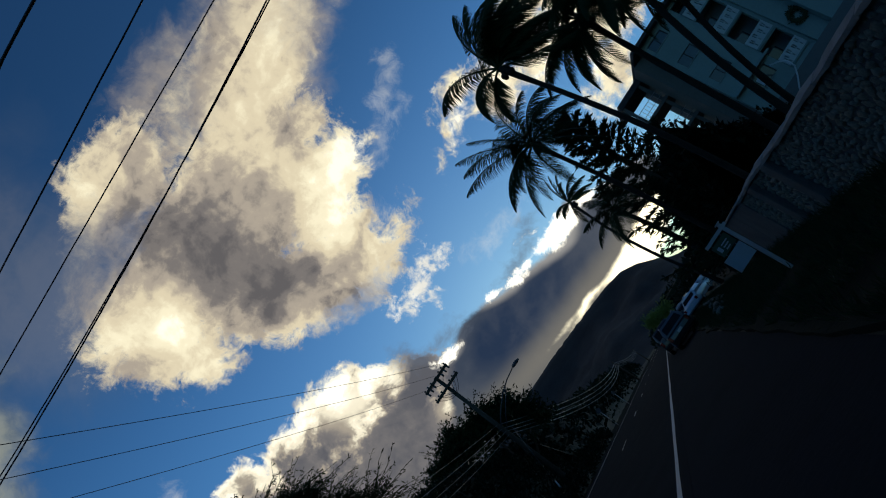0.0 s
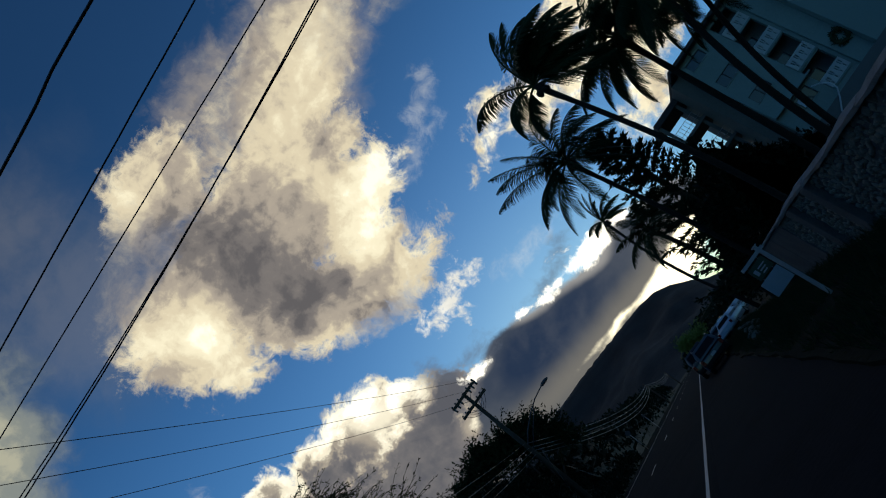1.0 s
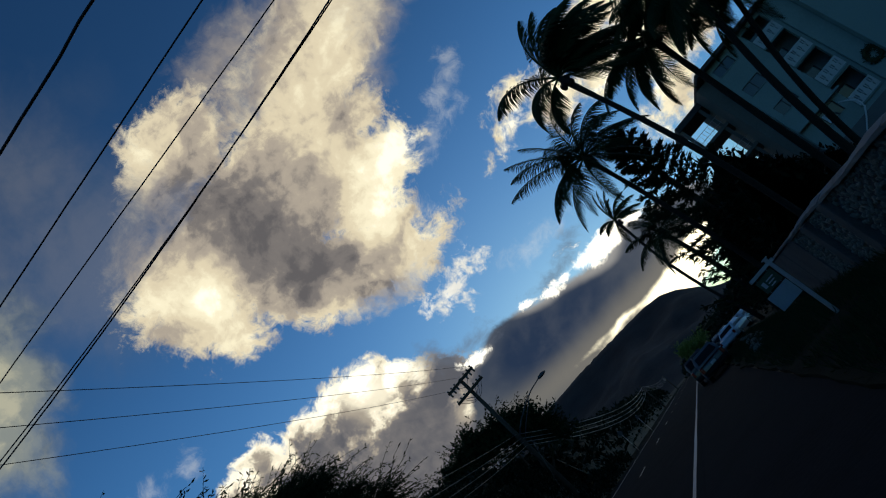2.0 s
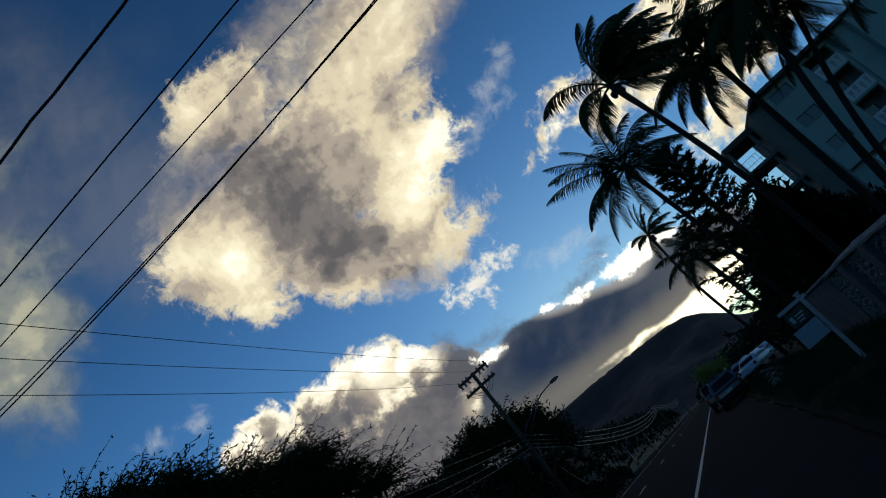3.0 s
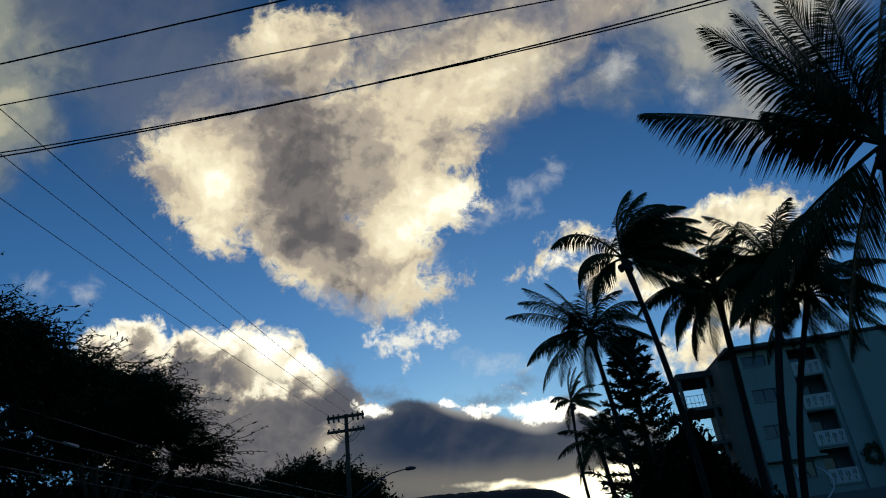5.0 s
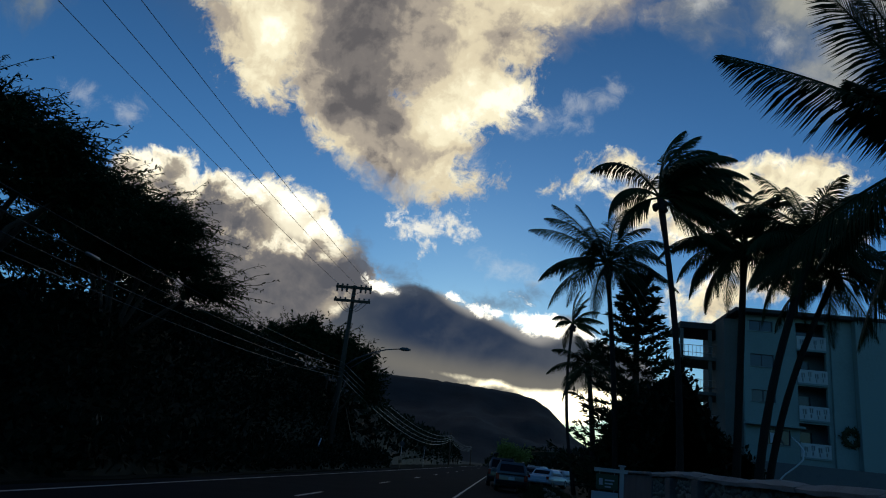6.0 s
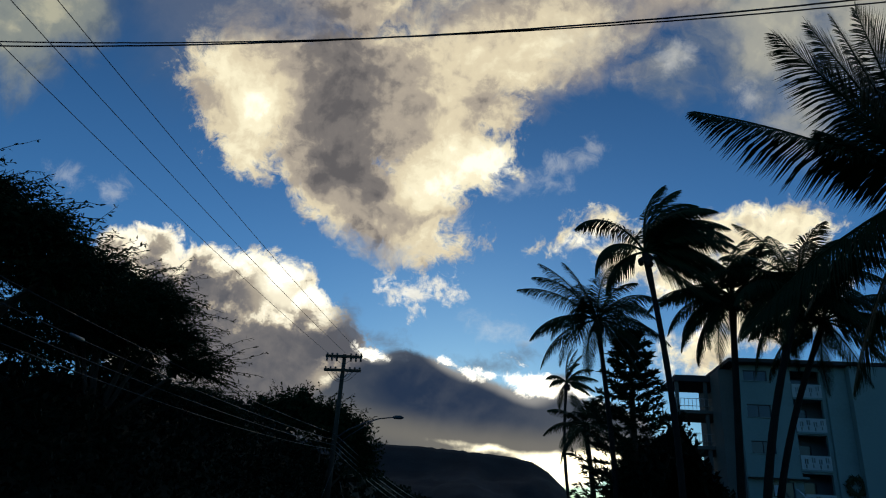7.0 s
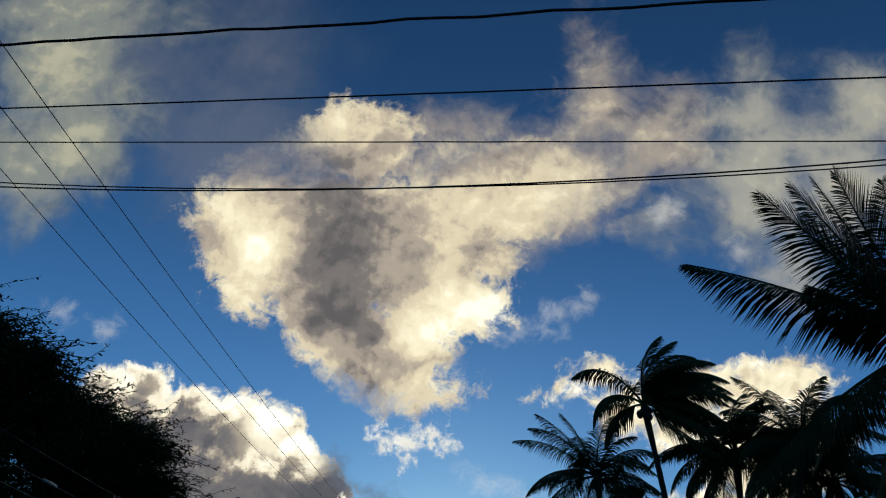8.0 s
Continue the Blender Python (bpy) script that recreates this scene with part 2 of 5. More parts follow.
# billows push the clouds about
def pushed(vec, scale, detail, by):
    n = wvec("SUBTRACT", wnoise(vec, scale, detail, 0.58).outputs["Color"], (0.5, 0.5, 0.5)).outputs[0]
    s = wvec("SCALE", n, (0, 0, 0))
    s.inputs["Scale"].default_value = by
    return wvec("MULTIPLY", wvec("ADD", vec, s.outputs[0]).outputs[0], (1, 1, 0)).outputs[0]


def centred(value, by):
    return wmath("MULTIPLY", wmath("SUBTRACT", value, 0.5), by)


big = pushed(P, 7.0, 4, 0.06)
calm = pushed(P, 9.0, 3, 0.022)
torn = pushed(P, 24.0, 6, 0.05)
ragged = centred(wnoise(big, 26.0, 10, 0.68, 0.3).outputs["Fac"], 1.0)
crumbs = centred(wnoise(P, 62.0, 8, 0.7, 0.6).outputs["Fac"], 1.0)
shred = centred(wnoise(torn, 9.0, 9, 0.62, 0.5).outputs["Fac"], 1.0)
soft_noise = wnoise(big, 7.5, 5, 0.5, 0.2).outputs["Fac"]
# swellings lit from the side of the sun: the same noise, read a little nearer to it, taken away
swell = wnoise(big, 15.0, 6, 0.56).outputs["Fac"]
toward = wvec("ADD", big, (0.006, -0.013, 0)).outputs[0]
relief = wmath("MULTIPLY", wmath("SUBTRACT", swell, wnoise(toward, 15.0, 6, 0.56).outputs["Fac"]), 1.0)


def cover(d, rough, noise_by, width):
    """How thick a cloud is: nothing outside its rim, all a little way in; width: how soft the rim is."""
    d = wmath("ADD", d, wmath("MULTIPLY", rough, noise_by))
    if isinstance(width, (int, float)):
        x = wmath("MULTIPLY_ADD", d, -0.5 / width, 0.5)
    else:
        x = wmath("DIVIDE", wmath("SUBTRACT", width, d), wmath("MULTIPLY", width, 2.0))
    return d, wrange(x, 0.0, 1.0)


blur = patches(calm, SOFT)
edge = wmath("MULTIPLY_ADD", blur, 0.060, 0.013)
heart_d, heart = cover(wmath("ADD", puffs(big, HEART), wmath("MULTIPLY", crumbs, 0.035)), ragged, 0.095, edge)
arm_d, arm = cover(puffs(big, ARM), shred, 0.16, 0.045)
left_d, left_a = cover(puffs(calm, LEFT, 0.03), shred, 0.14, 0.040)
veil_d, veil = cover(puffs(calm, VEIL, 0.08), shred, 0.12, 0.075)
right_d, right_a = cover(puffs(calm, RIGHT, 0.05), shred, 0.17, 0.050)
palmc_d, palmc = cover(wmath("ADD", puffs(calm, PALMCLOUD), wmath("MULTIPLY", crumbs, 0.03)), ragged, 0.10, 0.014)
low_d, low = cover(wmath("ADD", puffs(calm, LOW, 0.015), wmath("MULTIPLY", crumbs, 0.022)), ragged, 0.062, 0.007)
small_d, small = cover(wmath("ADD", puffs(calm, SMALL, 0.008), wmath("MULTIPLY", crumbs, 0.06)), ragged, 0.085, 0.012)
wisp_d, wisp = cover(puffs(calm, WISP, 0.008), ragged, 0.10, 0.020)
band_d, band = cover(puffs(calm, BAND, 0.03), ragged, 0.022, 0.006)
dark_d, dark = cover(puffs(calm, DARKWISP, 0.01), ragged, 0.075, 0.014)
hole_d, hole = cover(puffs(calm, HOLE, 0.006), ragged, 0.045, 0.005)
glow_d, glow = cover(puffs(calm, GLOW, 0.006), ragged, 0.012, 0.005)


def tones(value, stops):
    ramp = wnode("ShaderNodeValToRGB")
    ramp.color_ramp.interpolation = "EASE"
    els = ramp.color_ramp.elements
    while len(els) < len(stops):
        els.new(0.5)
    for el, (at, colour) in zip(els, stops):
        el.position, el.color = at, (*colour, 1)
    wlink(wmath("MULTIPLY", value, 1 / 1.5), ramp.inputs[0])
    return ramp.outputs[0]


# against the light: thick parts grey, thin ones and rims cream and white
BACKLIT = [(0.0, (0.122, 0.115, 0.118)), (0.16, (0.198, 0.180, 0.170)), (0.36, (0.43, 0.372, 0.30)), (0.58, (0.76, 0.66, 0.46)), (0.8, (0.98, 0.89, 0.63)), (1.0, (1.25, 1.17, 0.92))]
modelling = wmath("ADD", centred(soft_noise, 0.34), wmath("MULTIPLY_ADD", relief, 1.45, wmath("MULTIPLY", crumbs, 0.14)))
rim = wrange(heart_d, -0.045, 0.005, 0.0, 0.22)
heart_s = wmath("ADD", wmath("ADD", patches(big, LIT), patches(big, GREY)), wmath("ADD", wmath("ADD", modelling, rim), 0.51))
heart_c = tones(heart_s, BACKLIT)
arm_s = wmath("ADD", wmath("ADD", modelling, patches(big, LIT)), wmath("MULTIPLY_ADD", shred, 0.4, 0.56))
arm_c = tones(arm_s, BACKLIT)
low_rim = wrange(wmath("ADD", low_d, wmath("MULTIPLY", relief, 0.12)), -0.046, -0.002, 0.0, 0.72)
slate = patches(calm, SLATE)
low_s = wmath("ADD", wmath("ADD", patches(calm, LOWLIT), low_rim), wmath("MULTIPLY_ADD", modelling, 0.55, 0.16))
low_s = wmath("SUBTRACT", low_s, wmath("MULTIPLY", slate, 1.2))
low_c = tones(low_s, [(0.0, (0.105, 0.108, 0.125)), (0.2, (0.185, 0.175, 0.175)), (0.38, (0.40, 0.35, 0.28)), (0.6, (0.95, 0.87, 0.66)), (0.8, (1.15, 1.09, 0.88)), (1.0, (1.45, 1.4, 1.2))])
def pale(d):
    """Hazy clouds brighten towards their middles."""
    return wmath("ADD", modelling, wmath("ADD", wmath("MULTIPLY", shred, 0.5), wmath("MULTIPLY_ADD", d, -6.0, 0.25)))


right_c = tones(pale(right_d), [(0.0, (0.20, 0.225, 0.235)), (0.35, (0.42, 0.41, 0.34)), (0.7, (0.66, 0.62, 0.45)), (1.0, (0.85, 0.80, 0.58))])
left_c = tones(pale(left_d), [(0.0, (0.13, 0.160, 0.180)), (0.3, (0.27, 0.29, 0.25)), (0.55, (0.50, 0.48, 0.34)), (0.9, (0.66, 0.63, 0.44))])
veil_c = tones(pale(veil_d), [(0.0, (0.105, 0.135, 0.175)), (0.5, (0.20, 0.205, 0.215)), (1.0, (0.34, 0.33, 0.31))])
palmc_s = wmath("ADD", wmath("MULTIPLY", modelling, 1.6), 1.12)
palmc_c = tones(palmc_s, BACKLIT)
small_c = tones(wmath("ADD", wmath("MULTIPLY", modelling, 1.2), 0.85), [(0.0, (0.45, 0.47, 0.48)), (0.5, (0.85, 0.83, 0.74)), (1.0, (1.3, 1.27, 1.15))])

# the long dark roll over the ridge
band_c = wmix(wmath("MINIMUM", slate, 1.0), (0.070, 0.084, 0.108), (0.020, 0.036, 0.074))
band_c = wmix(wrange(wmath("ADD", soft_noise, relief), 0.35, 0.75, 0.0, 0.22), band_c, (0.128, 0.137, 0.155))
band_c = wmix(wrange(puffs(calm, GLOW, 0.02), 0.040, 0.0, 0.0, 0.34), band_c, (0.38, 0.33, 0.23))
band_c = wmix(wrange(puffs(calm, HOLE, 0.02), 0.012, 0.0, 0.0, 0.6), band_c, (0.50, 0.48, 0.44))
dark_c = (0.125, 0.150, 0.195)
bright_c = (2.0, 1.9, 1.6)
sun_c = (2.0, 1.80, 1.25)

cloud_c, clear = None, None
for colour, a in ((veil_c, wmath("MULTIPLY", veil, 0.38)), (left_c, wmath("MULTIPLY", left_a, 0.88)), (right_c, wmath("MULTIPLY", right_a, 0.85)),
                  (arm_c, wmath("MULTIPLY", arm, 0.88)), (small_c, wmath("MULTIPLY", wisp, 0.30)), (palmc_c, palmc), (small_c, wmath("MULTIPLY", small, 0.95)),
                  (heart_c, heart), (low_c, low), (band_c, band), (dark_c, wmath("MULTIPLY", dark, 0.6)), (bright_c, hole), (sun_c, glow)):
    if cloud_c is None:
        cloud_c, clear = colour, wmath("SUBTRACT", 1.0, a)
        continue
    # each cloud lies before the ones already there
    gap = wmath("SUBTRACT", 1.0, a)
    clear = wmath("MULTIPLY", clear, gap)
    share = wmath("DIVIDE", a, wmath("MAXIMUM", wmath("SUBTRACT", 1.0, clear), 0.001), clamp=True)
    cloud_c = wmix(share, cloud_c, colour)
cloudy = wmath("MULTIPLY", wmath("SUBTRACT", 1.0, clear), ahead)

nishita = wnode("ShaderNodeTexSky", sky_type="NISHITA", sun_disc=False)
nishita.sun_elevation, nishita.sun_rotation = radians(SUN_EL), radians(SUN_AZ)
nishita.ozone_density, nishita.air_density, nishita.dust_density = 3.0, 1.0, 0.3
blue = wnode("ShaderNodeBackground")
deep = wvec("MULTIPLY", nishita.outputs[0], (0.62, 1.08, 1.50))      # clear sea air
height = wnode("ShaderNodeSeparateXYZ")
wlink(way, height.inputs[0])
zenith = wnode("ShaderNodeVectorMath", operation="SCALE")                   # darker towards the zenith, as in clean dry air
wlink(deep.outputs[0], zenith.inputs[0])
wlink(wrange(height.outputs[2], 0.30, 0.80, 1.06, 0.65), zenith.inputs["Scale"])
wlink(zenith.outputs[0], blue.inputs[0])
blue.inputs[1].default_value = 0.10
white = wnode("ShaderNodeBackground")
wlink(cloud_c, white.inputs[0])
both = wnode("ShaderNodeMixShader")
wlink(cloudy, both.inputs[0])
wlink(blue.outputs[0], both.inputs[1])
wlink(white.outputs[0], both.inputs[2])
wlink(both.outputs[0], wnode("ShaderNodeOutputWorld").inputs[0])

sun = new("sun", bpy.data.lights.new("sun", "SUN"))
sun.data.energy, sun.data.angle, sun.data.color = 2.0, radians(0.6), (1.0, 0.80, 0.55)
sun.matrix_world = look((200 * math.sin(radians(SUN_AZ)), 200 * math.cos(radians(SUN_AZ)), 200 * math.tan(radians(SUN_EL))), (0, 0, 0))


# ---- materials ----
def mat(name, colour, rough=0.8, vary=0.35, size=1.0, bump=0.3, metal=0.0, second=None, island=False, gloss=None):
    """A surface with patches and grain at two sizes; size: metres of the larger one."""
    m = bpy.data.materials.new(name)
    m.use_nodes = True
    t = m.node_tree
    bsdf = t.nodes["Principled BSDF"]
    co = t.nodes.new("ShaderNodeTexCoord")
    n1, n2 = t.nodes.new("ShaderNodeTexNoise"), t.nodes.new("ShaderNodeTexNoise")
    for n, s, d in ((n1, 1.0 / size, 4), (n2, 14.0 / size, 6)):
        t.links.new(co.outputs["Object"], n.inputs["Vector"])
        n.inputs["Scale"].default_value, n.inputs["Detail"].default_value = s, d
    add = t.nodes.new("ShaderNodeMath")
    add.operation = "MULTIPLY_ADD"
    t.links.new(n2.outputs["Fac"], add.inputs[0])
    add.inputs[1].default_value = 0.6
    t.links.new(n1.outputs["Fac"], add.inputs[2])
    src = add.outputs[0]
    rnd = t.nodes.new("ShaderNodeObjectInfo").outputs["Random"]
    if island:
        rnd = t.nodes.new("ShaderNodeNewGeometry").outputs["Random Per Island"]
    mad = t.nodes.new("ShaderNodeMath")
    mad.operation = "MULTIPLY_ADD"
    t.links.new(rnd, mad.inputs[0])
    mad.inputs[1].default_value = 0.25
    t.links.new(src, mad.inputs[2])
    ramp = t.nodes.new("ShaderNodeValToRGB")
    t.links.new(mad.outputs[0], ramp.inputs[0])
    second = second or tuple(c * (1 - vary) for c in colour)
    ramp.color_ramp.elements[0].position, ramp.color_ramp.elements[0].color = 0.5, (*second, 1)
    ramp.color_ramp.elements[1].position, ramp.color_ramp.elements[1].color = 1.15 - 0.15, (*colour, 1)
    t.links.new(ramp.outputs[0], bsdf.inputs["Base Color"])
    bsdf.inputs["Roughness"].default_value, bsdf.inputs["Metallic"].default_value = rough, metal
    bsdf.inputs["Specular IOR Level"].default_value = gloss if gloss is not None else 0.2 if rough > 0.7 else 0.5
    if bump:
        b = t.nodes.new("ShaderNodeBump")
        b.inputs["Strength"].default_value, b.inputs["Distance"].default_value = bump, 0.03 * size
        t.links.new(n2.outputs["Fac"], b.inputs["Height"])
        t.links.new(b.outputs[0], bsdf.inputs["Normal"])
    return m


def glass(name, colour, rough=0.05):
    m = bpy.data.materials.new(name)
    m.use_nodes = True
    b = m.node_tree.nodes["Principled BSDF"]
    b.inputs["Base Color"].default_value, b.inputs["Roughness"].default_value = (*colour, 1), rough
    return m


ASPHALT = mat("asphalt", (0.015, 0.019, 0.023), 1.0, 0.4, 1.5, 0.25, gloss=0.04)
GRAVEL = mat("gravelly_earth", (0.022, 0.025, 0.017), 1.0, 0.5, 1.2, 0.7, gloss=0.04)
PAINT = mat("road_paint", (0.52, 0.52, 0.50), 0.6, 0.45, 0.3, 0.2)
GRASS = mat("grass", (0.034, 0.056, 0.018), 0.8, 0.5, 0.6, 0.5, island=True)
EARTH = mat("dry_ground", (0.05, 0.047, 0.03), 0.95, 0.5, 3.0, 0.5)
PALM_LEAF = mat("palm_leaf", (0.03, 0.048, 0.016), 0.6, 0.4, 0.5, 0.1, gloss=0.12)
PALM_TRUNK = mat("palm_trunk", (0.038, 0.031, 0.025), 0.9, 0.5, 0.4, 0.8)
LEAF = mat("thorn_tree_leaf", (0.03, 0.045, 0.015), 0.6, 0.5, 0.6, 0.0, island=True, gloss=0.08)
BARK = mat("bark", (0.12, 0.09, 0.065), 0.95, 0.5, 0.4, 0.9)
CONIFER = mat("conifer_needles", (0.04, 0.06, 0.03), 0.7, 0.5, 0.5, 0.0, island=True, gloss=0.08)
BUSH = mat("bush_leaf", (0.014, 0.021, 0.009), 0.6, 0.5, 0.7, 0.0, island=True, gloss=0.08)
YELLOW_LEAF = mat("sunlit_yellow_leaf", (0.22, 0.24, 0.035), 0.6, 0.4, 0.7, 0.0, island=True)
# dark scrub, with the blue of distant haze mixed into its colour
HILL = mat("hazy_hill_scrub", (0.028, 0.035, 0.038), 0.95, 0.5, 60.0, 0.3)
STONE = mat("lava_stone", (0.25, 0.25, 0.205), 0.9, 0.6, 0.25, 0.9)
MORTAR = mat("mortar", (0.125, 0.122, 0.115), 0.95, 0.35, 0.4, 0.6)
CAP = mat("concrete_cap", (0.32, 0.31, 0.285), 0.9, 0.45, 0.5, 0.5)
RENDERED = mat("grey_render", (0.16, 0.157, 0.15), 0.9, 0.4, 0.8, 0.4)
PLASTER = mat("pale_green_plaster", (0.255, 0.325, 0.295), 0.85, 0.18, 2.5, 0.15)
# cream plaster with the shade of the block's side put into its colour
PLASTER_SIDE = mat("shaded_cream_plaster", (0.17, 0.152, 0.13), 0.85, 0.25, 2.5, 0.15)
WHITE_BLOCK = mat("white_breeze_block", (0.52, 0.53, 0.50), 0.8, 0.2, 1.0, 0.15)
ROOF_DARK = mat("dark_roof_edge", (0.07, 0.06, 0.055), 0.8, 0.4, 1.0, 0.2)
DARK_ROOM = mat("shaded_balcony_wall", (0.20, 0.22, 0.22), 0.9, 0.3, 1.5, 0.1)
PANE = glass("window_pane", (0.03, 0.05, 0.06))
METAL = mat("grey_metal", (0.45, 0.46, 0.47), 0.45, 0.3, 0.4, 0.1, 0.9)
POLE_WOOD = mat("creosoted_wood", (0.09, 0.065, 0.045), 0.9, 0.5, 0.5, 0.7)
STEEL = mat("weathered_steel", (0.10, 0.10, 0.105), 0.65, 0.4, 0.4, 0.1, 0.4)
CABLE = mat("black_cable", (0.03, 0.03, 0.03), 0.5, 0.2, 0.3, 0.0)
# paler metal paints the glint on far cables; the splice case shares it
BRIGHT_CABLE = mat("glinting_cable", (0.30, 0.30, 0.29), 0.45, 0.2, 0.3, 0.0, 0.6)
PORCELAIN = mat("insulator", (0.16, 0.12, 0.10), 0.25, 0.2, 0.2, 0.0)
WHITE_PAINT = mat("white_painted_wood", (0.58, 0.58, 0.56), 0.6, 0.2, 0.3, 0.15)
SIGN_GREEN = mat("dark_green_sign", (0.035, 0.10, 0.055), 0.5, 0.25, 0.4, 0.05)
SIGN_WHITE = mat("pale_sign", (0.50, 0.56, 0.60), 0.5, 0.12, 0.5, 0.05)
RUBBER = mat("tyre_rubber", (0.025, 0.025, 0.025), 0.85, 0.3, 0.2, 0.2)
CAR_GLASS = glass("car_glass", (0.015, 0.018, 0.02))
RED_LENS = glass("tail_lens", (0.30, 0.015, 0.012), 0.2)
PLATE = mat("number_plate", (0.7, 0.7, 0.68), 0.5, 0.1, 0.2, 0.0)


def car_paint(name, colour):
    m = glass(name, colour, 0.28)
    b = m.node_tree.nodes["Principled BSDF"]
    b.inputs["Coat Weight"].default_value = 0.6
    return m


# ---- building blocks ----
def thing(name, at, label, category, group="", turn=0.0):
    ob = new(name)
    ob.matrix_world = pose(*at, 0, 0, turn)
    return tagged(ob, label, category, group)


def part(name, bm, material, parent, label="", kind=""):
    me = bpy.data.meshes.new(name)
    bm.to_mesh(me)
    bm.free()
    me.materials.append(material)
    ob = new(name, me)
    ob.parent = parent
    return tagged(ob, label, kind=kind)


def sheet(name, verts, faces, material, parent=None, label="", kind="", smooth=False):
    me = bpy.data.meshes.new(name)
    me.from_pydata(verts, [], faces)
    me.materials.append(material)
    if smooth:
        me.polygons.foreach_set("use_smooth", [True] * len(me.polygons))
    ob = new(name, me)
    ob.parent = parent
    return tagged(ob, label, kind=kind)


def box(bm, x0, x1, y0, y1, z0, z1, bevel=0.0, m=None):
    r = bmesh.ops.create_cube(bm, size=1)
    bmesh.ops.scale(bm, vec=(x1 - x0, y1 - y0, z1 - z0), verts=r["verts"])
    bmesh.ops.translate(bm, vec=((x0 + x1) / 2, (y0 + y1) / 2, (z0 + z1) / 2), verts=r["verts"])
    vs = r["verts"]
    if bevel:
        es = list({e for q in vs for e in q.link_edges})
        vs = list({q for fc in bmesh.ops.bevel(bm, geom=es, offset=bevel, segments=2, profile=0.5, affect="EDGES")["faces"] for q in fc.verts} | {q for q in vs if q.is_valid})
    if m is not None:
        bmesh.ops.transform(bm, matrix=m, verts=vs)
    return bm


def boxed(*a, **k):
    return box(bmesh.new(), *a, **k)


def tube(bm, pts, radii, sides=8, cap=True):
    """A round bar through the points, with a radius at each."""
    pts = [Vector(p) for p in pts]
    if isinstance(radii, (int, float)):
        radii = [radii] * len(pts)
    rings = []
    ref = Vector((0.13, 0.97, 0.2))
    for i, p in enumerate(pts):
        d = (pts[min(i + 1, len(pts) - 1)] - pts[max(i - 1, 0)]).normalized()
        a = d.cross(ref)
        if a.length < 0.1:
            a = d.cross(Vector((1, 0, 0)))
        a.normalize()
        b = d.cross(a)
        rings.append([bm.verts.new(p + radii[i] * (math.cos(2 * math.pi * k / sides) * a + math.sin(2 * math.pi * k / sides) * b)) for k in range(sides)])
    for r0, r1 in zip(rings, rings[1:]):
        for k in range(sides):
            f = bm.faces.new((r0[k], r0[(k + 1) % sides], r1[(k + 1) % sides], r1[k]))
            f.smooth = True
    if cap:
        bm.faces.new(rings[0][::-1])
        bm.faces.new(rings[-1])
    return bm


def tubed(pts, radii, sides=8):
    return tube(bmesh.new(), pts, radii, sides)


def blades(starts, dirs, lengths, widths, rng):
    """Many thin leaves: verts and faces of four-cornered blades, each in a plane of its own."""
    n = len(starts)
    side = np.cross(dirs, rng.normal(size=(n, 3)))
    side /= np.linalg.norm(side, axis=1)[:, None] + 1e-9
    mid = starts + dirs * lengths[:, None] * 0.5
    v = np.stack([starts, mid + side * widths[:, None] / 2, starts + dirs * lengths[:, None], mid - side * widths[:, None] / 2], 1).reshape(-1, 3)
    return v, np.arange(4 * n).reshape(-1, 4)


def unit(a):
    return a / (np.linalg.norm(a, axis=-1, keepdims=True) + 1e-9)


# ---- ground, road, hill ----
def strip(name, x0, x1, y0, y1, z, material, label, top=None, rough=0.0, step=2.0):
    """A piece of the ground with a thickness and, if rough, an uneven top."""
    ys = np.arange(y0, y1 + 0.01, step if rough else (y1 - y0))
    xs = np.linspace(x0, x1, 7 if rough else 2)
    verts, faces = [], []
    for yy in ys:
        for xx in xs:
            e = 0.0 if xx in (xs[0],) else rough * noise.noise(Vector((xx * 0.7, yy * 0.5, 3)))
            wave = 0.16 * noise.noise(Vector((yy * 0.45, x0, 6))) + 0.05 * noise.noise(Vector((yy * 1.9, x0, 1))) if rough and xx == xs[0] else 0.0
            verts.append((xx + wave, yy, z + e))
    w = len(xs)
    for j in range(len(ys) - 1):
        for i in range(w - 1):
            a = j * w + i
            faces.append((a, a + 1, a + w + 1, a + w))
    k = len(verts)
    for j in range(len(ys)):
        verts += [(verts[j * w][0], ys[j], -0.05), (x1, ys[j], -0.05)]
    for j in range(len(ys) - 1):
        a = j * w
        faces.append((a, a + w, k + 2 * j + 2, k + 2 * j))
        a += w - 1
        faces.append((a + w, a, k + 2 * j + 1, k + 2 * j + 3))
    return sheet(name, verts, faces, material, None, label, "structure")


sheet("ground", [(-4000, -4000, -0.03), (4000, -4000, -0.03), (4000, 4000, -0.03), (-4000, 4000, -0.03)], [(0, 1, 2, 3)], EARTH, None, "dry open ground reaching the horizon", "structure")
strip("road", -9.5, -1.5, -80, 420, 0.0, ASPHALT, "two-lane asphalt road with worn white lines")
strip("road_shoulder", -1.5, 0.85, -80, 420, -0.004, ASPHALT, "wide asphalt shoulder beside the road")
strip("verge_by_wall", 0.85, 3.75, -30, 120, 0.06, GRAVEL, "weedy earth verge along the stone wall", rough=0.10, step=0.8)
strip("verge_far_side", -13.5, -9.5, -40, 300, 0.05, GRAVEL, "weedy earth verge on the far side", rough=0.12)


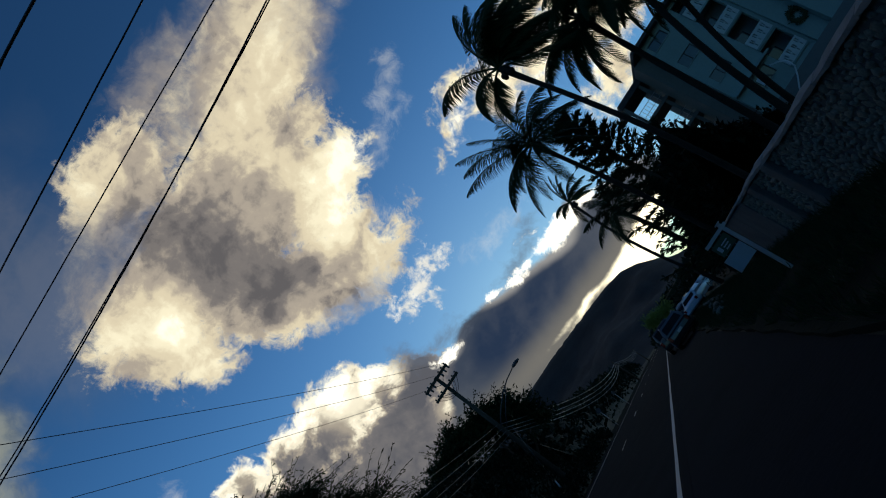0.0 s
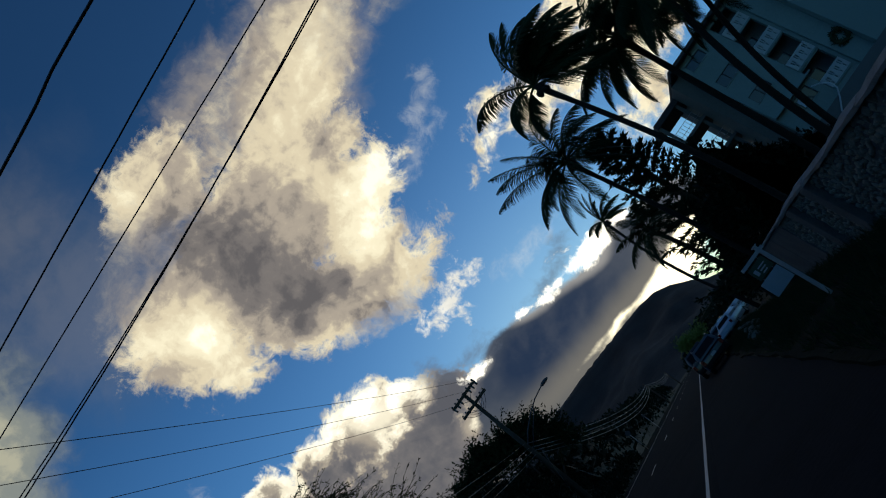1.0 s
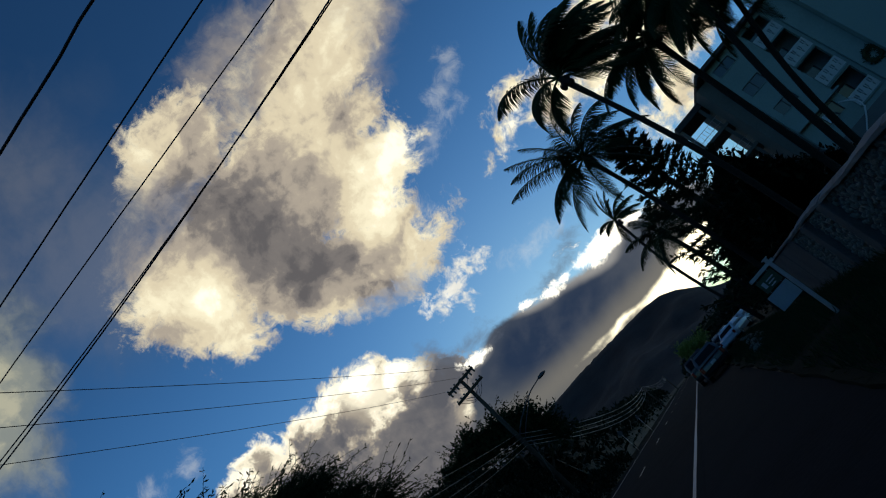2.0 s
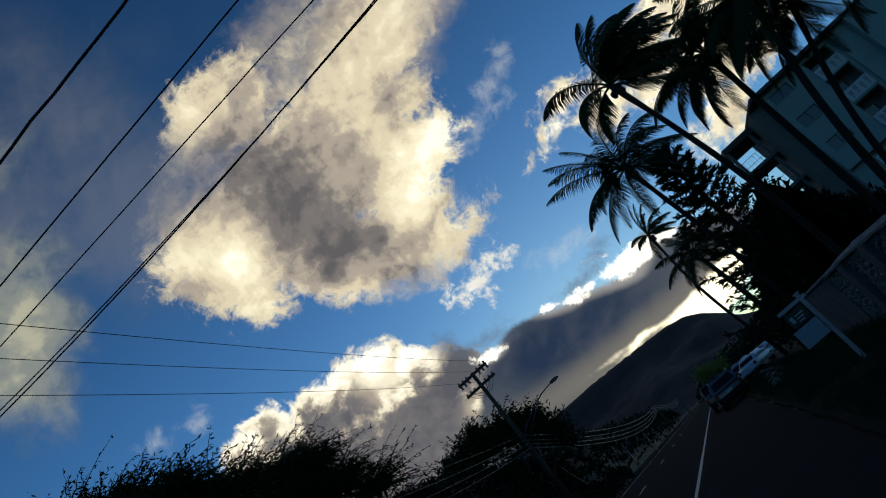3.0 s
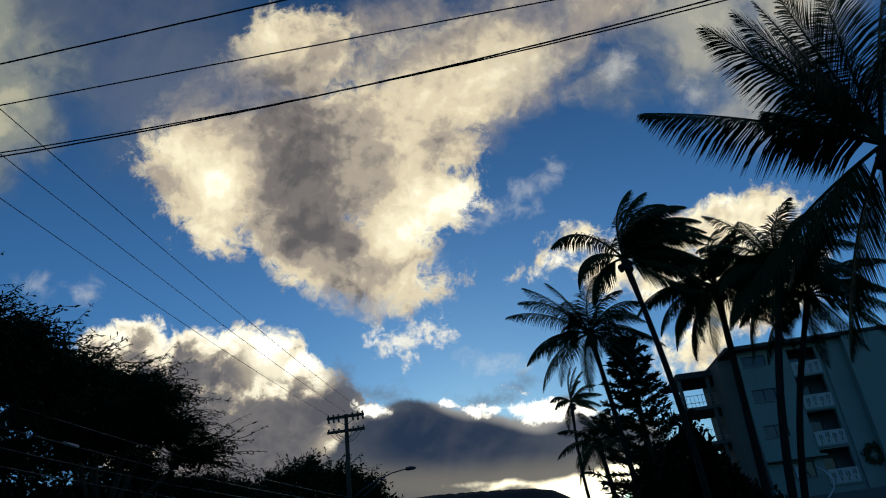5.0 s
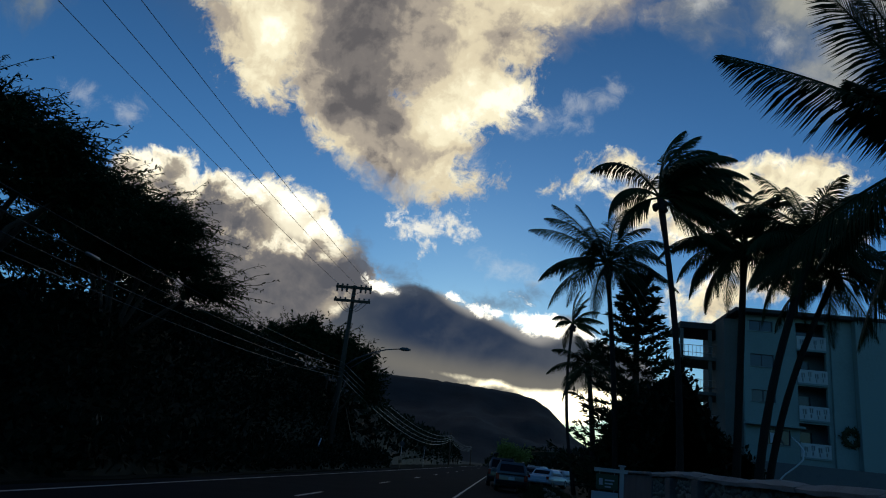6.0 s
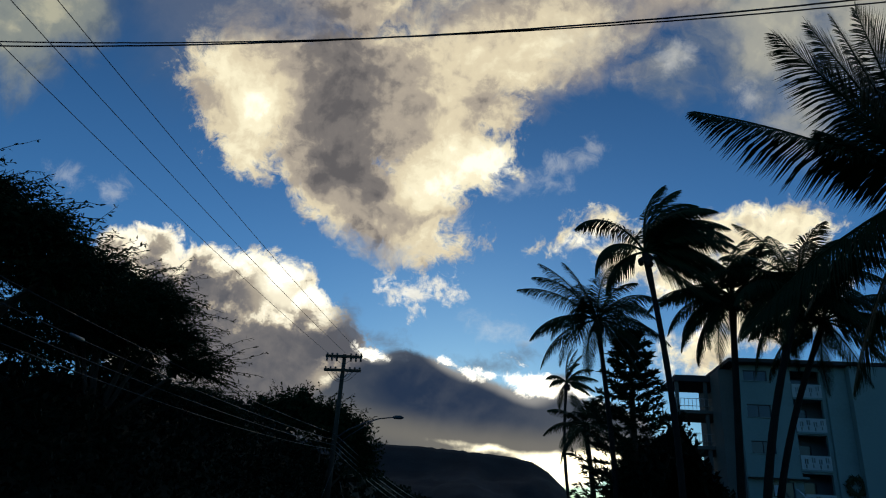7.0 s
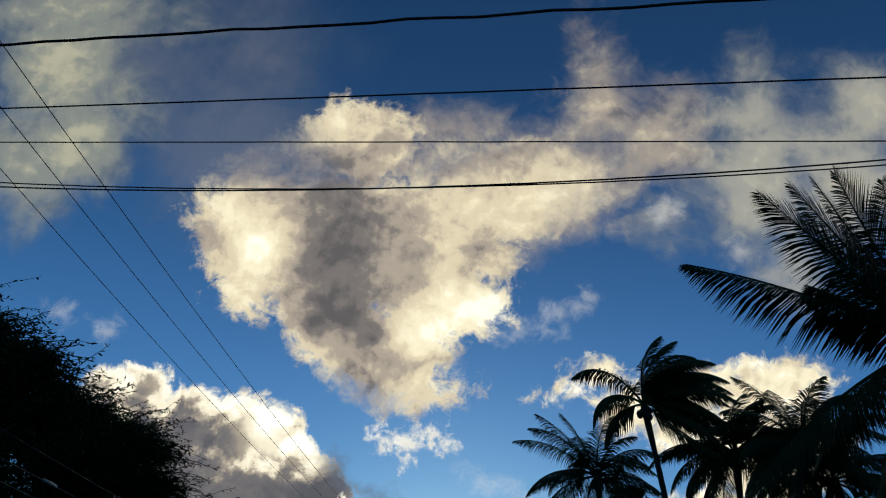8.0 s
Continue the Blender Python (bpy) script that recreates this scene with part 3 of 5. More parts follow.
def line(name, x, y0, y1, w, label):
    bm = bmesh.new()
    n = max(2, int((y1 - y0) / 1.5))
    rng = random.Random(int(y0 * 10) + int(x * 7))
    lo, hi = [], []
    for i in range(n + 1):
        yy = y0 + (y1 - y0) * i / n
        lo.append(bm.verts.new((x - w / 2 + rng.uniform(-0.012, 0.012), yy, 0.006)))
        hi.append(bm.verts.new((x + w / 2 + rng.uniform(-0.012, 0.012), yy, 0.006)))
    for i in range(n):
        bm.faces.new((lo[i], hi[i], hi[i + 1], lo[i + 1]))
    return tagged(part(name, bm, PAINT, None), label, kind="structure")


line("edge_line", -1.75, -40, 400, 0.10, "solid white painted edge line")
line("far_edge_line", -8.75, -40, 400, 0.10, "thin white painted line at the far edge")
for i in range(-2, 28):
    y = 19.2 + 12.9 * i
    tagged(line("lane_dash", -5.45, y, y + 2.9, 0.11, "worn white lane dash on the asphalt"), group="lane dashes")


def hill():
    """A long scrubby ridge far ahead that ends in a slope down to the right."""
    az = [-75, -45, -25, -14, -10.7, -6.5, -2.3, 0.9, 2.2, 3.2, 4.4, 5.6, 8, 14, 25]
    el = [2.0, 4.5, 5.6, 6.0, 6.1, 6.08, 5.88, 5.62, 5.3, 4.7, 3.6, 2.3, 1.2, 0.5, 0.1]
    verts, faces = [], []
    cols = np.linspace(-75, 25, 240)
    deep = 26
    for a in cols:
        top = 1500 * math.tan(radians(float(np.interp(a, az, el))))
        for j in range(deep):
            s = j / (deep - 1)
            r = 850 + 650 * s
            x, y = r * math.sin(radians(a)), r * math.cos(radians(a))
            gully = noise.fractal(Vector((x / 130, y / 260, 1.7)), 1.0, 2.1, 6)
            z = top * s ** 1.25 + 30 * gully * math.sin(math.pi * min(s, 1)) * min(1, top / 60) + (3.0 * noise.noise(Vector((a * 2.1, 0, 5))) + 1.2 * noise.noise(Vector((a * 9, 0, 2)))) * s * min(1, top / 60)
            verts.append((x, y, z - 1.0))
    for i in range(len(cols) - 1):
        for j in range(deep - 1):
            k = i * deep + j
            faces.append((k, k + deep, k + deep + 1, k + 1))
    n = len(verts)
    for a in cols:
        verts.append((2100 * math.sin(radians(a)), 2100 * math.cos(radians(a)), -5))
    for i in range(len(cols) - 1):
        faces.append((i * deep + deep - 1, (i + 1) * deep + deep - 1, n + i + 1, n + i))
    sheet("mountain_ridge", verts, faces, HILL, None, "dark scrub-covered mountain ridge far ahead", "structure", True)


hill()


# ---- poles, wires, street lamp ----
def wire(name, a, b, sag, r, material, label, group, n=24, wobble=0.0):
    a, b = Vector(a), Vector(b)
    pts = [a.lerp(b, i / n) - Vector((0, 0, 4 * sag * (i / n) * (1 - i / n) + wobble * noise.noise(Vector((i * 0.55, 0, 8))))) for i in range(n + 1)]
    ob = part(name, tubed(pts, r, 5), material, None)
    return tagged(ob, label, "wire", group)


def utility_pole(at, height, lean, with_lamp):
    p = thing("utility_pole", at, "dark wooden utility pole with crossarms and a lamp arm" if with_lamp else "plain dark wooden pole far along the road", "utility pole", "poles along the road")
    top = Vector((lean, 0, height))
    part("post", tubed([(0, 0, -0.3), top * 0.5, top], [0.2, 0.17, 0.13], 12), POLE_WOOD, p)
    if not with_lamp:
        return p
    for dz, half in ((0.18, 1.3), (1.15, 1.3)):
        c = top * (1 - dz / height)
        arm = part("crossarm", boxed(c.x - half, c.x + half, -0.24, -0.10, c.z - 0.095, c.z + 0.095, 0.012), POLE_WOOD, p)
        for k in (-1.2, -0.85, -0.5, 0.5, 0.85, 1.2):
            bm = bmesh.new()
            tube(bm, [(c.x + k, -0.16, c.z + 0.06), (c.x + k, -0.16, c.z + 0.12), (c.x + k, -0.16, c.z + 0.14), (c.x + k, -0.16, c.z + 0.20), (c.x + k, -0.16, c.z + 0.24)], [0.03, 0.03, 0.075, 0.08, 0.04], 8)
            part("insulator", bm, PORCELAIN, arm)
            if dz < 0.5:
                part("insulator", tubed([(c.x + k, -0.16, c.z - 0.06), (c.x + k, -0.16, c.z - 0.12), (c.x + k + 0.02, -0.16, c.z - 0.34)], [0.03, 0.08, 0.065], 8), PORCELAIN, arm)
        for sg in (-1, 1):
            part("brace", tubed([(c.x + sg * 0.75, -0.16, c.z - 0.06), (c.x, -0.14, c.z - 0.62)], 0.018, 6), METAL, p)
    c = top * (1 - 1.15 / height)
    for k, dp in ((-1.2, 0.85), (-0.85, 0.75), (-0.5, 0.6), (0.5, 0.6), (0.85, 0.75), (1.2, 0.85)):
        pts = [(c.x + k * (1 - s * 0.9), -0.2, c.z - dp * math.sin(s * math.pi / 2 * 1.0) + 0.05) for s in (0, 0.2, 0.4, 0.6, 0.8, 1.0)]
        part("jumper_wire", tubed(pts, 0.016, 5), CABLE, p)
    if with_lamp:
        z0 = 6.48
        x0 = lean * z0 / height
        arm = [(x0, 0, z0 + 0.1), (x0 + 0.9, -0.06, z0 + 0.75), (x0 + 2.0, -0.1, z0 + 1.25), (x0 + 2.95, -0.15, z0 + 1.55), (x0 + 3.95, -0.2, z0 + 1.68)]
        part("lamp_arm", tubed(arm, [0.05, 0.048, 0.045, 0.04, 0.035], 8), STEEL, p)
        part("lamp_strut", tubed([(x0, 0, z0 - 0.4), (x0 + 1.1, -0.08, z0 + 0.45), (x0 + 2.5, -0.12, z0 + 1.34)], 0.032, 8), STEEL, p)
        bm = bmesh.new()
        tube(bm, [(x0 + 3.86, -0.2, z0 + 1.67), (x0 + 4.01, -0.2, z0 + 1.68), (x0 + 4.36, -0.22, z0 + 1.68), (x0 + 4.61, -0.23, z0 + 1.66)], [0.05, 0.12, 0.13, 0.05], 10)
        part("lamp_head", bm, STEEL, p, "grey cobra-head lamp")
    return p


PX, PY, PH = -11.6, 47.0, 12.35
utility_pole((PX, PY, 0), PH, 0.15, True)
FAR = [(-11.4, 150.0, 6.6), (-11.6, 250.0, 6.6)]
for x, y, h in FAR:
    utility_pole((x, y, 0), h, -0.1, False)
for k, dz in ((-1.2, 0.0), (0.1, 0.0), (1.2, 0.0)):
    wire("power_line", (PX + 0.15 + k, PY - 0.16, PH + 0.05), (PX + 0.30 + k, -8, PH - 0.1), 0.55, 0.011, CABLE, "thin dark overhead power line beside the road", "lines along the road")
for i, (z, zz) in enumerate(((6.9, 7.2), (6.5, 6.7), (6.2, 6.3), (5.9, 6.0))):
    wire("telephone_cable", (PX + 0.12, PY - 0.15, z), (PX - 1.0, -8, zz), 0.7 + 0.12 * i, 0.015, CABLE, "sagging telephone cable between the poles", "cables along the road")
    # spans past the pole get the painted glint, the near span stays black
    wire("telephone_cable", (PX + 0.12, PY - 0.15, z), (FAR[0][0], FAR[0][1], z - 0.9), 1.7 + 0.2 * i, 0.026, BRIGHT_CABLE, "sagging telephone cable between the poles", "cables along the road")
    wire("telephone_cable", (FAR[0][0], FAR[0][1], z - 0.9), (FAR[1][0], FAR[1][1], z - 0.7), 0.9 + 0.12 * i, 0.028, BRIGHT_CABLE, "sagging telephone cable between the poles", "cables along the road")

splice = thing("cable_splice", (PX - 0.47, 18.0, 5.80), "pale tubular splice case hanging on a telephone cable", "cable splice")
part("case", tubed([(0.01, 0.36, 0), (0.0, 0.3, 0), (0.0, -0.3, 0), (-0.01, -0.36, 0)], [0.02, 0.055, 0.055, 0.02], 10), BRIGHT_CABLE, splice)

# wires that cross over the road right overhead
for y, z, r, slope, sag, x0, x1 in ((5.15, 8.35, 0.019, -0.060, 0.10, -26, 26), (6.34, 8.35, 0.012, -0.049, 0.10, -26, 26), (7.31, 8.35, 0.010, -0.014, 0.10, -26, 26), (8.09, 9.03, 0.013, -0.062, 0.93, -15, 11), (8.11, 9.03, 0.011, -0.045, 0.94, -15, 11)):
    wire("overhead_wire", (x0, y + slope * x0, z), (x1, y + slope * x1, z), sag, r, CABLE, "black overhead wire crossing above the road", "wires across the road", 120, 0.05 if r > 0.015 else 0.006)


# ---- palms ----
def frond(rng, start, d0, length, wind, stations=46, width=0.8, drop=0.2, blade=0.02, flop=0.85, sag=0.45):
    """One feathered palm leaf: a bending rib with drooping leaflets on both sides."""
    d = Vector(d0).normalized()
    p = Vector(start)
    n = 16
    pts, dirs = [p.copy()], [d.copy()]
    for i in range(n):
        s = (i + 1) / n
        d = (d + Vector((wind[0] * s, wind[1] * s, -drop - 1.5 * drop * s)) * (2.2 / n) * 1.5).normalized()
        p = p + d * (length / n)
        pts.append(p.copy())
        dirs.append(d.copy())
    bm = tubed(pts, [0.045 * (1 - 0.85 * i / n) for i in range(n + 1)], 5)
    for k in range(stations):
        s = 0.14 + 0.86 * k / (stations - 1)
        q = s * n
        i = min(int(q), n - 1)
        a = pts[i].lerp(pts[i + 1], q - i)
        f = dirs[i]
        side = f.cross(Vector((0, 0, 1)))
        if side.length < 0.15:
            side = f.cross(Vector((1, 0, 0.3)))
        side.normalize()
        ln = width * max(0.12, math.sin(math.pi * (0.22 + 0.70 * s)) ** 0.7) * (1.0 - 0.5 * s ** 6)
        hang = sag * (1.0 - 0.75 * max(0.0, f.z))
        for sg in (-1, 1):
            w = side * sg * rng.uniform(0.7, 0.85) * (1.0 - 0.45 * s * s) + f * (0.45 + 0.7 * s * s + rng.uniform(-0.06, 0.06)) + Vector((wind[0] * 0.35, wind[1] * 0.35, -hang + rng.uniform(-0.10, 0.10)))
            w.normalize()
            l2 = ln * rng.uniform(0.88, 1.08)
            m1 = a + w * l2 * 0.5
            w2 = (w + Vector((wind[0] * 0.5, wind[1] * 0.5, -flop * (0.35 + 0.65 * hang)))).normalized()
            tip = m1 + w2 * l2 * 0.5
            b = f * rng.uniform(0.8, 1.2) * blade
            v = [bm.verts.new(a - b * 0.6), bm.verts.new(a + b * 0.6), bm.verts.new(m1 + b), bm.verts.new(m1 - b), bm.verts.new(tip)]
            bm.faces.new((v[0], v[1], v[2], v[3]))
            bm.faces.new((v[3], v[2], v[4]))
    return bm


def palm(base, crown, length, count, seed, label, bow=0.0, thick=0.15, wind=(0.55, 0.1), stations=40, low=-0.5, width=0.85, high=1.35, extra=(), drop=0.2, blade=0.02, flop=0.85, sag=0.45):
    rng = random.Random(seed)
    t = thing("coconut_palm", base, label, "palm tree", "palms behind the wall")
    c = Vector(crown) - Vector(base)
    pts, rad = [], []
    for i in range(15):
        s = i / 14
        pts.append(Vector((c.x * s + bow * math.sin(math.pi * s), c.y * s, c.z * s)))
        rad.append(thick * (1.35 - 0.35 * min(1, s * 6)) * (1 - 0.3 * s) * (1 + 0.05 * (i % 2)) if i < 13 else thick * 0.95)
    pts[0].z -= 0.3
    part("trunk", tubed(pts, rad, 10), PALM_TRUNK, t, "slender ringed trunk")
    for k in range(7):
        a = k * 2.4
        q = c + Vector((0.17 * math.cos(a), 0.17 * math.sin(a), -0.18 - 0.12 * (k % 3)))
        bm = bmesh.new()
        bmesh.ops.create_icosphere(bm, subdivisions=2, radius=0.10, matrix=Matrix.Translation(q) @ Matrix.Diagonal((1, 1, 1.25, 1)))
        part("coconut", bm, PALM_TRUNK, t)
    for k in range(count):
        a = k * 2.39996 + rng.uniform(-0.25, 0.25)
        u = k / max(1, count - 1)
        e = high - (high - low) * u ** 0.9 + rng.uniform(-0.12, 0.12)
        d = (math.cos(a) * math.cos(e), math.sin(a) * math.cos(e), math.sin(e))
        ln = length * rng.uniform(0.85, 1.08) * (0.8 if u < 0.12 else 1)
        part("frond", frond(rng, c + Vector((0, 0, 0.05)), d, ln, wind, stations, width, drop, blade, flop, sag), PALM_LEAF, t)
    for az, e, ln, *own in extra:
        d = (math.sin(radians(az)) * math.cos(radians(e)), math.cos(radians(az)) * math.cos(radians(e)), math.sin(radians(e)))
        part("frond", frond(rng, c + Vector((0, 0, 0.05)), d, ln, wind, stations, width, own[0] if own else drop, blade, flop, sag), PALM_LEAF, t)
    return t


palm((5.25, 22.4, 0), (4.55, 22.4, 10.5), 2.7, 0, 3, "tall coconut palm with windblown fronds behind the wall", 0.25, 0.115, (0.46, 0.05), 84, width=0.95, extra=(
    (-85, 60, 2.9, 0.36), (-95, 36, 2.5, 0.45), (-80, -5, 2.1, 0.25), (-20, 86, 2.9, 0.06), (60, 82, 3.0, 0.10), (85, 74, 3.1), (110, 68, 3.1), (60, 62, 3.0), (95, 58, 3.3), (80, 46, 3.2), (105, 40, 3.2), (60, 30, 3.0),
    (90, 24, 3.0), (80, 8, 2.9), (95, -2, 2.8), (95, -40, 2.8, 0.05), (30, 50, 2.8), (150, 60, 2.6), (100, 80, 2.9, 0.3), (75, 66, 3.2, 0.3), (100, 52, 3.2, 0.3), (70, 38, 3.1, 0.3), (20, 74, 2.8)), drop=0.27, blade=0.021, flop=0.9, sag=0.8)
palm((4.1, 27.0, 0), (3.45, 26.8, 9.35), 3.1, 22, 4, "coconut palm with a broad crown among dark trees", 0.1, 0.115, (0.2, 0.0), 70, extra=((-85, 44, 3.5, 0.18), (-95, 58, 3.2, 0.18), (-80, 22, 3.0), (-70, 72, 3.0)), drop=0.24, blade=0.0165, flop=0.9, sag=0.7)
palm((4.65, 48.0, 0), (3.97, 48.0, 11.15), 2.0, 2, 5, "thin curved palm standing alone against the cloud", -0.45, 0.12, (0.3, 0.0), 44, width=0.7, extra=(
    (-60, 86, 2.4, 0.05), (60, 84, 2.5, 0.05), (80, 76, 2.3, 0.08), (-80, 50, 1.6, 0.3), (-100, 30, 1.4, 0.3), (85, 58, 2.2), (60, 45, 2.1), (100, 35, 2.2), (80, 15, 2.1), (110, -5, 1.8)), blade=0.028, flop=0.9, sag=0.6)
palm((7.3, 24.0, 0), (7.75, 23.9, 9.5), 3.1, 23, 6, "coconut palm with a full dark crown", 0.0, 0.14, (0.25, 0.0), 70, extra=((-85, 26, 3.2), (-95, 5, 3.0), (-80, -12, 2.8), (-60, -30, 2.8), (85, 75, 2.6), (20, 85, 2.6)), drop=0.24, blade=0.0185, flop=0.9, sag=0.8)
palm((7.4, 22.6, 0), (9.3, 22.0, 9.2), 3.2, 23, 7, "leaning coconut palm in front of the apartment block", -0.35, 0.14, (0.2, 0.0), 70, extra=((-85, 40, 3.3), (-80, 68, 3.0), (80, 70, 3.0)), drop=0.24, blade=0.0185, flop=0.9, sag=0.8)
palm((7.7, 22.8, 0), (10.4, 23.2, 8.5), 3.0, 20, 8, "leaning coconut palm in front of the apartment block", -0.4, 0.12, (0.2, 0.0), 70, drop=0.24, blade=0.0185, flop=0.9, sag=0.8)
palm((8.4, 12.6, 0), (7.6, 11.9, 7.65), 4.2, 0, 9, "large near coconut palm with long drooping fronds", 0.1, 0.18, (0.02, -0.02), 110, width=1.2, extra=(
    (-88, 30, 4.4, 0.06), (-72, 71, 4.3, 0.05), (-50, 82, 4.4, 0.05), (40, 82, 4.3, 0.08), (70, 68, 4.2, 0.1), (85, 48, 4.0, 0.12), (-80, 42, 2.1, 0.04), (-86, 60, 4.2, 0.05), (-60, 77, 4.4, 0.05), (-30, 70, 4.2, 0.08), (-88, -28, 4.6, 0.08), (-40, -50, 4.0, 0.12), (-20, 0, 3.8, 0.15), (0, 60, 4.0, 0.1), (120, 75, 4.0, 0.1),
    (20, -10, 4.0, 0.15), (60, 10, 4.0, 0.15), (95, 20, 4.0, 0.15)), blade=0.020, flop=0.45, sag=0.9)
palm((4.6, 38.0, 0), (4.1, 38.0, 6.9), 2.5, 18, 10, "short palm among dark bushes", 0.1, 0.16, (0.2, 0.0), 44, blade=0.025)


# ---- broadleaf trees and bushes ----
def spray_crown(blobs, twigs, wind, rng, twig_len=(0.7, 1.7), leaf=(0.13, 0.04), filler=5000, per=18, spread=0.55):
    """Verts and faces of a feathery crown: bent twigs with many little leaves, and loose clumps inside."""
    V, F, k = [], [], 0

    def add(v, f):
        nonlocal k
        V.append(v)
        F.append(f + k)
        k += len(v)

    w = np.array([b[3] * b[4] * b[5] for b in blobs]) ** 0.67
    pick = rng.choice(len(blobs), size=twigs, p=w / w.sum())
    B = np.array(blobs)[pick]
    out = unit(rng.normal(size=(twigs, 3)))
    r = rng.uniform(0.62, 1.02, twigs)
    p = B[:, :3] + out * B[:, 3:6] * r[:, None]
    d = unit(out * spread + np.array(wind) + rng.normal(size=(twigs, 3)) * 0.28)
    ln = rng.uniform(*twig_len, twigs) * np.where(rng.uniform(size=twigs) > 0.68, 1.8, 1.0)
    steps = 6
    prev, dd = p, d
    for s in range(steps):
        nxt = prev + dd * (ln / steps)[:, None]
        side = unit(np.cross(dd, np.array([0.1, 0.9, 0.3])[None])) * (0.014 * (1 - s / steps) + 0.004)
        v = np.stack([prev - side, prev + side, nxt + side, nxt - side], 1).reshape(-1, 3)
        add(v, np.arange(len(v)).reshape(-1, 4))
        m = max(2, per // steps)
        for _ in range(m):
            a = prev + (nxt - prev) * rng.uniform(0, 1, (twigs, 1))
            ld = unit(dd * 0.8 + rng.normal(size=(twigs, 3)) * 0.6 + np.array([0.1, 0, -0.3]))
            v, f = blades(a, ld, rng.uniform(0.7, 1.5, twigs) * leaf[0], rng.uniform(0.7, 1.3, twigs) * leaf[1], rng)
            add(v, f)
        prev = nxt
        dd = unit(dd + np.array([0.06, 0, -0.07]) + rng.normal(size=(twigs, 3)) * 0.12)
    if filler:
        pick = rng.choice(len(blobs), size=filler, p=w / w.sum())
        B = np.array(blobs)[pick]
        a = B[:, :3] + unit(rng.normal(size=(filler, 3))) * B[:, 3:6] * (rng.uniform(0, 0.72, filler) ** 0.5)[:, None]
        v, f = blades(a, unit(rng.normal(size=(filler, 3))), rng.uniform(0.2, 0.5, filler), rng.uniform(0.1, 0.26, filler), rng)
        add(v, f)
    return np.concatenate(V), np.concatenate(F)


def tree(name, at, blobs, twigs, seed, label, category="tree", wind=(0.5, -0.1, 0.12), leaf=(0.13, 0.04), filler=5000, material=None, trunk=0.22, twig_len=(0.7, 1.7), group="", spread=0.55, layered=0.8):
    """A tapered trunk that splits into limbs, each with its part of the crown round its end."""
    rng = np.random.default_rng(seed)
    t = thing(name, at, label, category, group)
    low = min(b[2] - b[5] for b in blobs)
    fork = Vector((0, 0, max(0.8, low * 0.6)))
    part("trunk", tubed([(0, 0, -0.2), fork * 0.5 + Vector((0.1, 0, 0)), fork], [trunk * 1.3, trunk, trunk * 0.85], 9), BARK, t)
    mains = blobs
    blobs = []
    for q in mains:
        blobs.append((q[0], q[1], q[2], q[3] * 0.7, q[4] * 0.7, q[5] * 0.88 * layered))
        for o in unit(rng.normal(size=(8, 3)) + np.array([0.2, -0.2, 0.25])):
            k = rng.uniform(0.28, 0.5)
            blobs.append((q[0] + o[0] * q[3] * 0.72, q[1] + o[1] * q[4] * 0.72, q[2] + o[2] * q[5] * 0.72, q[3] * k, q[4] * k, q[5] * k * layered))
    for b in mains:
        e = Vector(b[:3])
        mid = fork.lerp(e, 0.5) + Vector((rng.uniform(-0.4, 0.4), rng.uniform(-0.4, 0.4), 0.3))
        part("limb", tubed([fork, mid, e, e + Vector((b[3] * 0.5, 0, b[5] * 0.4))], [trunk * 0.6, trunk * 0.4, trunk * 0.2, 0.02], 6), BARK, t)
    v, f = spray_crown(blobs, twigs, wind, rng, twig_len, leaf, filler, spread=spread)
    sheet("crown", v.tolist(), f.tolist(), material or LEAF, t)
    return t


THORN = "spreading dark thorn tree with feathery windblown twigs"
BLOWN = dict(wind=(0.9, -0.05, 0.06), spread=0.26, leaf=(0.15, 0.055), group="thorn trees across the road", layered=0.55)
tree("thorn_tree", (-15.5, 17.5, 0), [(0, 0, 9.0, 1.6, 1.8, 0.9), (1.6, 0, 8.5, 1.3, 1.6, 0.75), (-1.4, 0, 10.1, 1.3, 1.5, 0.7), (2.9, 0.3, 8.05, 0.7, 1.0, 0.4), (1.0, 0, 7.7, 1.2, 1.5, 0.38), (2.6, 0, 7.5, 0.9, 1.3, 0.32), (-3.3, 0, 10.2, 2.0, 2.0, 1.1), (-2.5, 0.5, 9.0, 1.8, 1.8, 0.9)], 2600, 21, THORN, filler=1500, twig_len=(0.6, 1.3), **BLOWN)
tree("thorn_tree", (-15.7, 25.5, 0), [(0, 0, 9.5, 1.2, 1.5, 0.65), (1.2, 0.3, 9.2, 0.85, 1.2, 0.45), (0.6, 0, 8.1, 1.4, 1.6, 0.7), (1.9, 0.2, 7.65, 0.95, 1.2, 0.45), (3.1, 0.4, 6.7, 0.75, 1.0, 0.32), (-1.3, 0, 8.1, 1.4, 1.5, 0.7), (-1.4, 0, 10.0, 1.0, 1.3, 0.5), (-3.4, 0.5, 9.4, 1.6, 1.8, 0.9)], 2600, 22, THORN, filler=1500, twig_len=(0.7, 1.6), **BLOWN)
tree("thorn_tree", (-19.5, 26.0, 0), [(0, -3.5, 7.2, 2.0, 2.6, 1.3), (0, 0.8, 7.7, 2.0, 2.6, 1.3), (0, 5, 8.0, 2.0, 2.6, 1.3)], 1300, 26, "thin dark thorn tree with daylight between its twigs", filler=500, twig_len=(0.5, 1.4), **BLOWN)
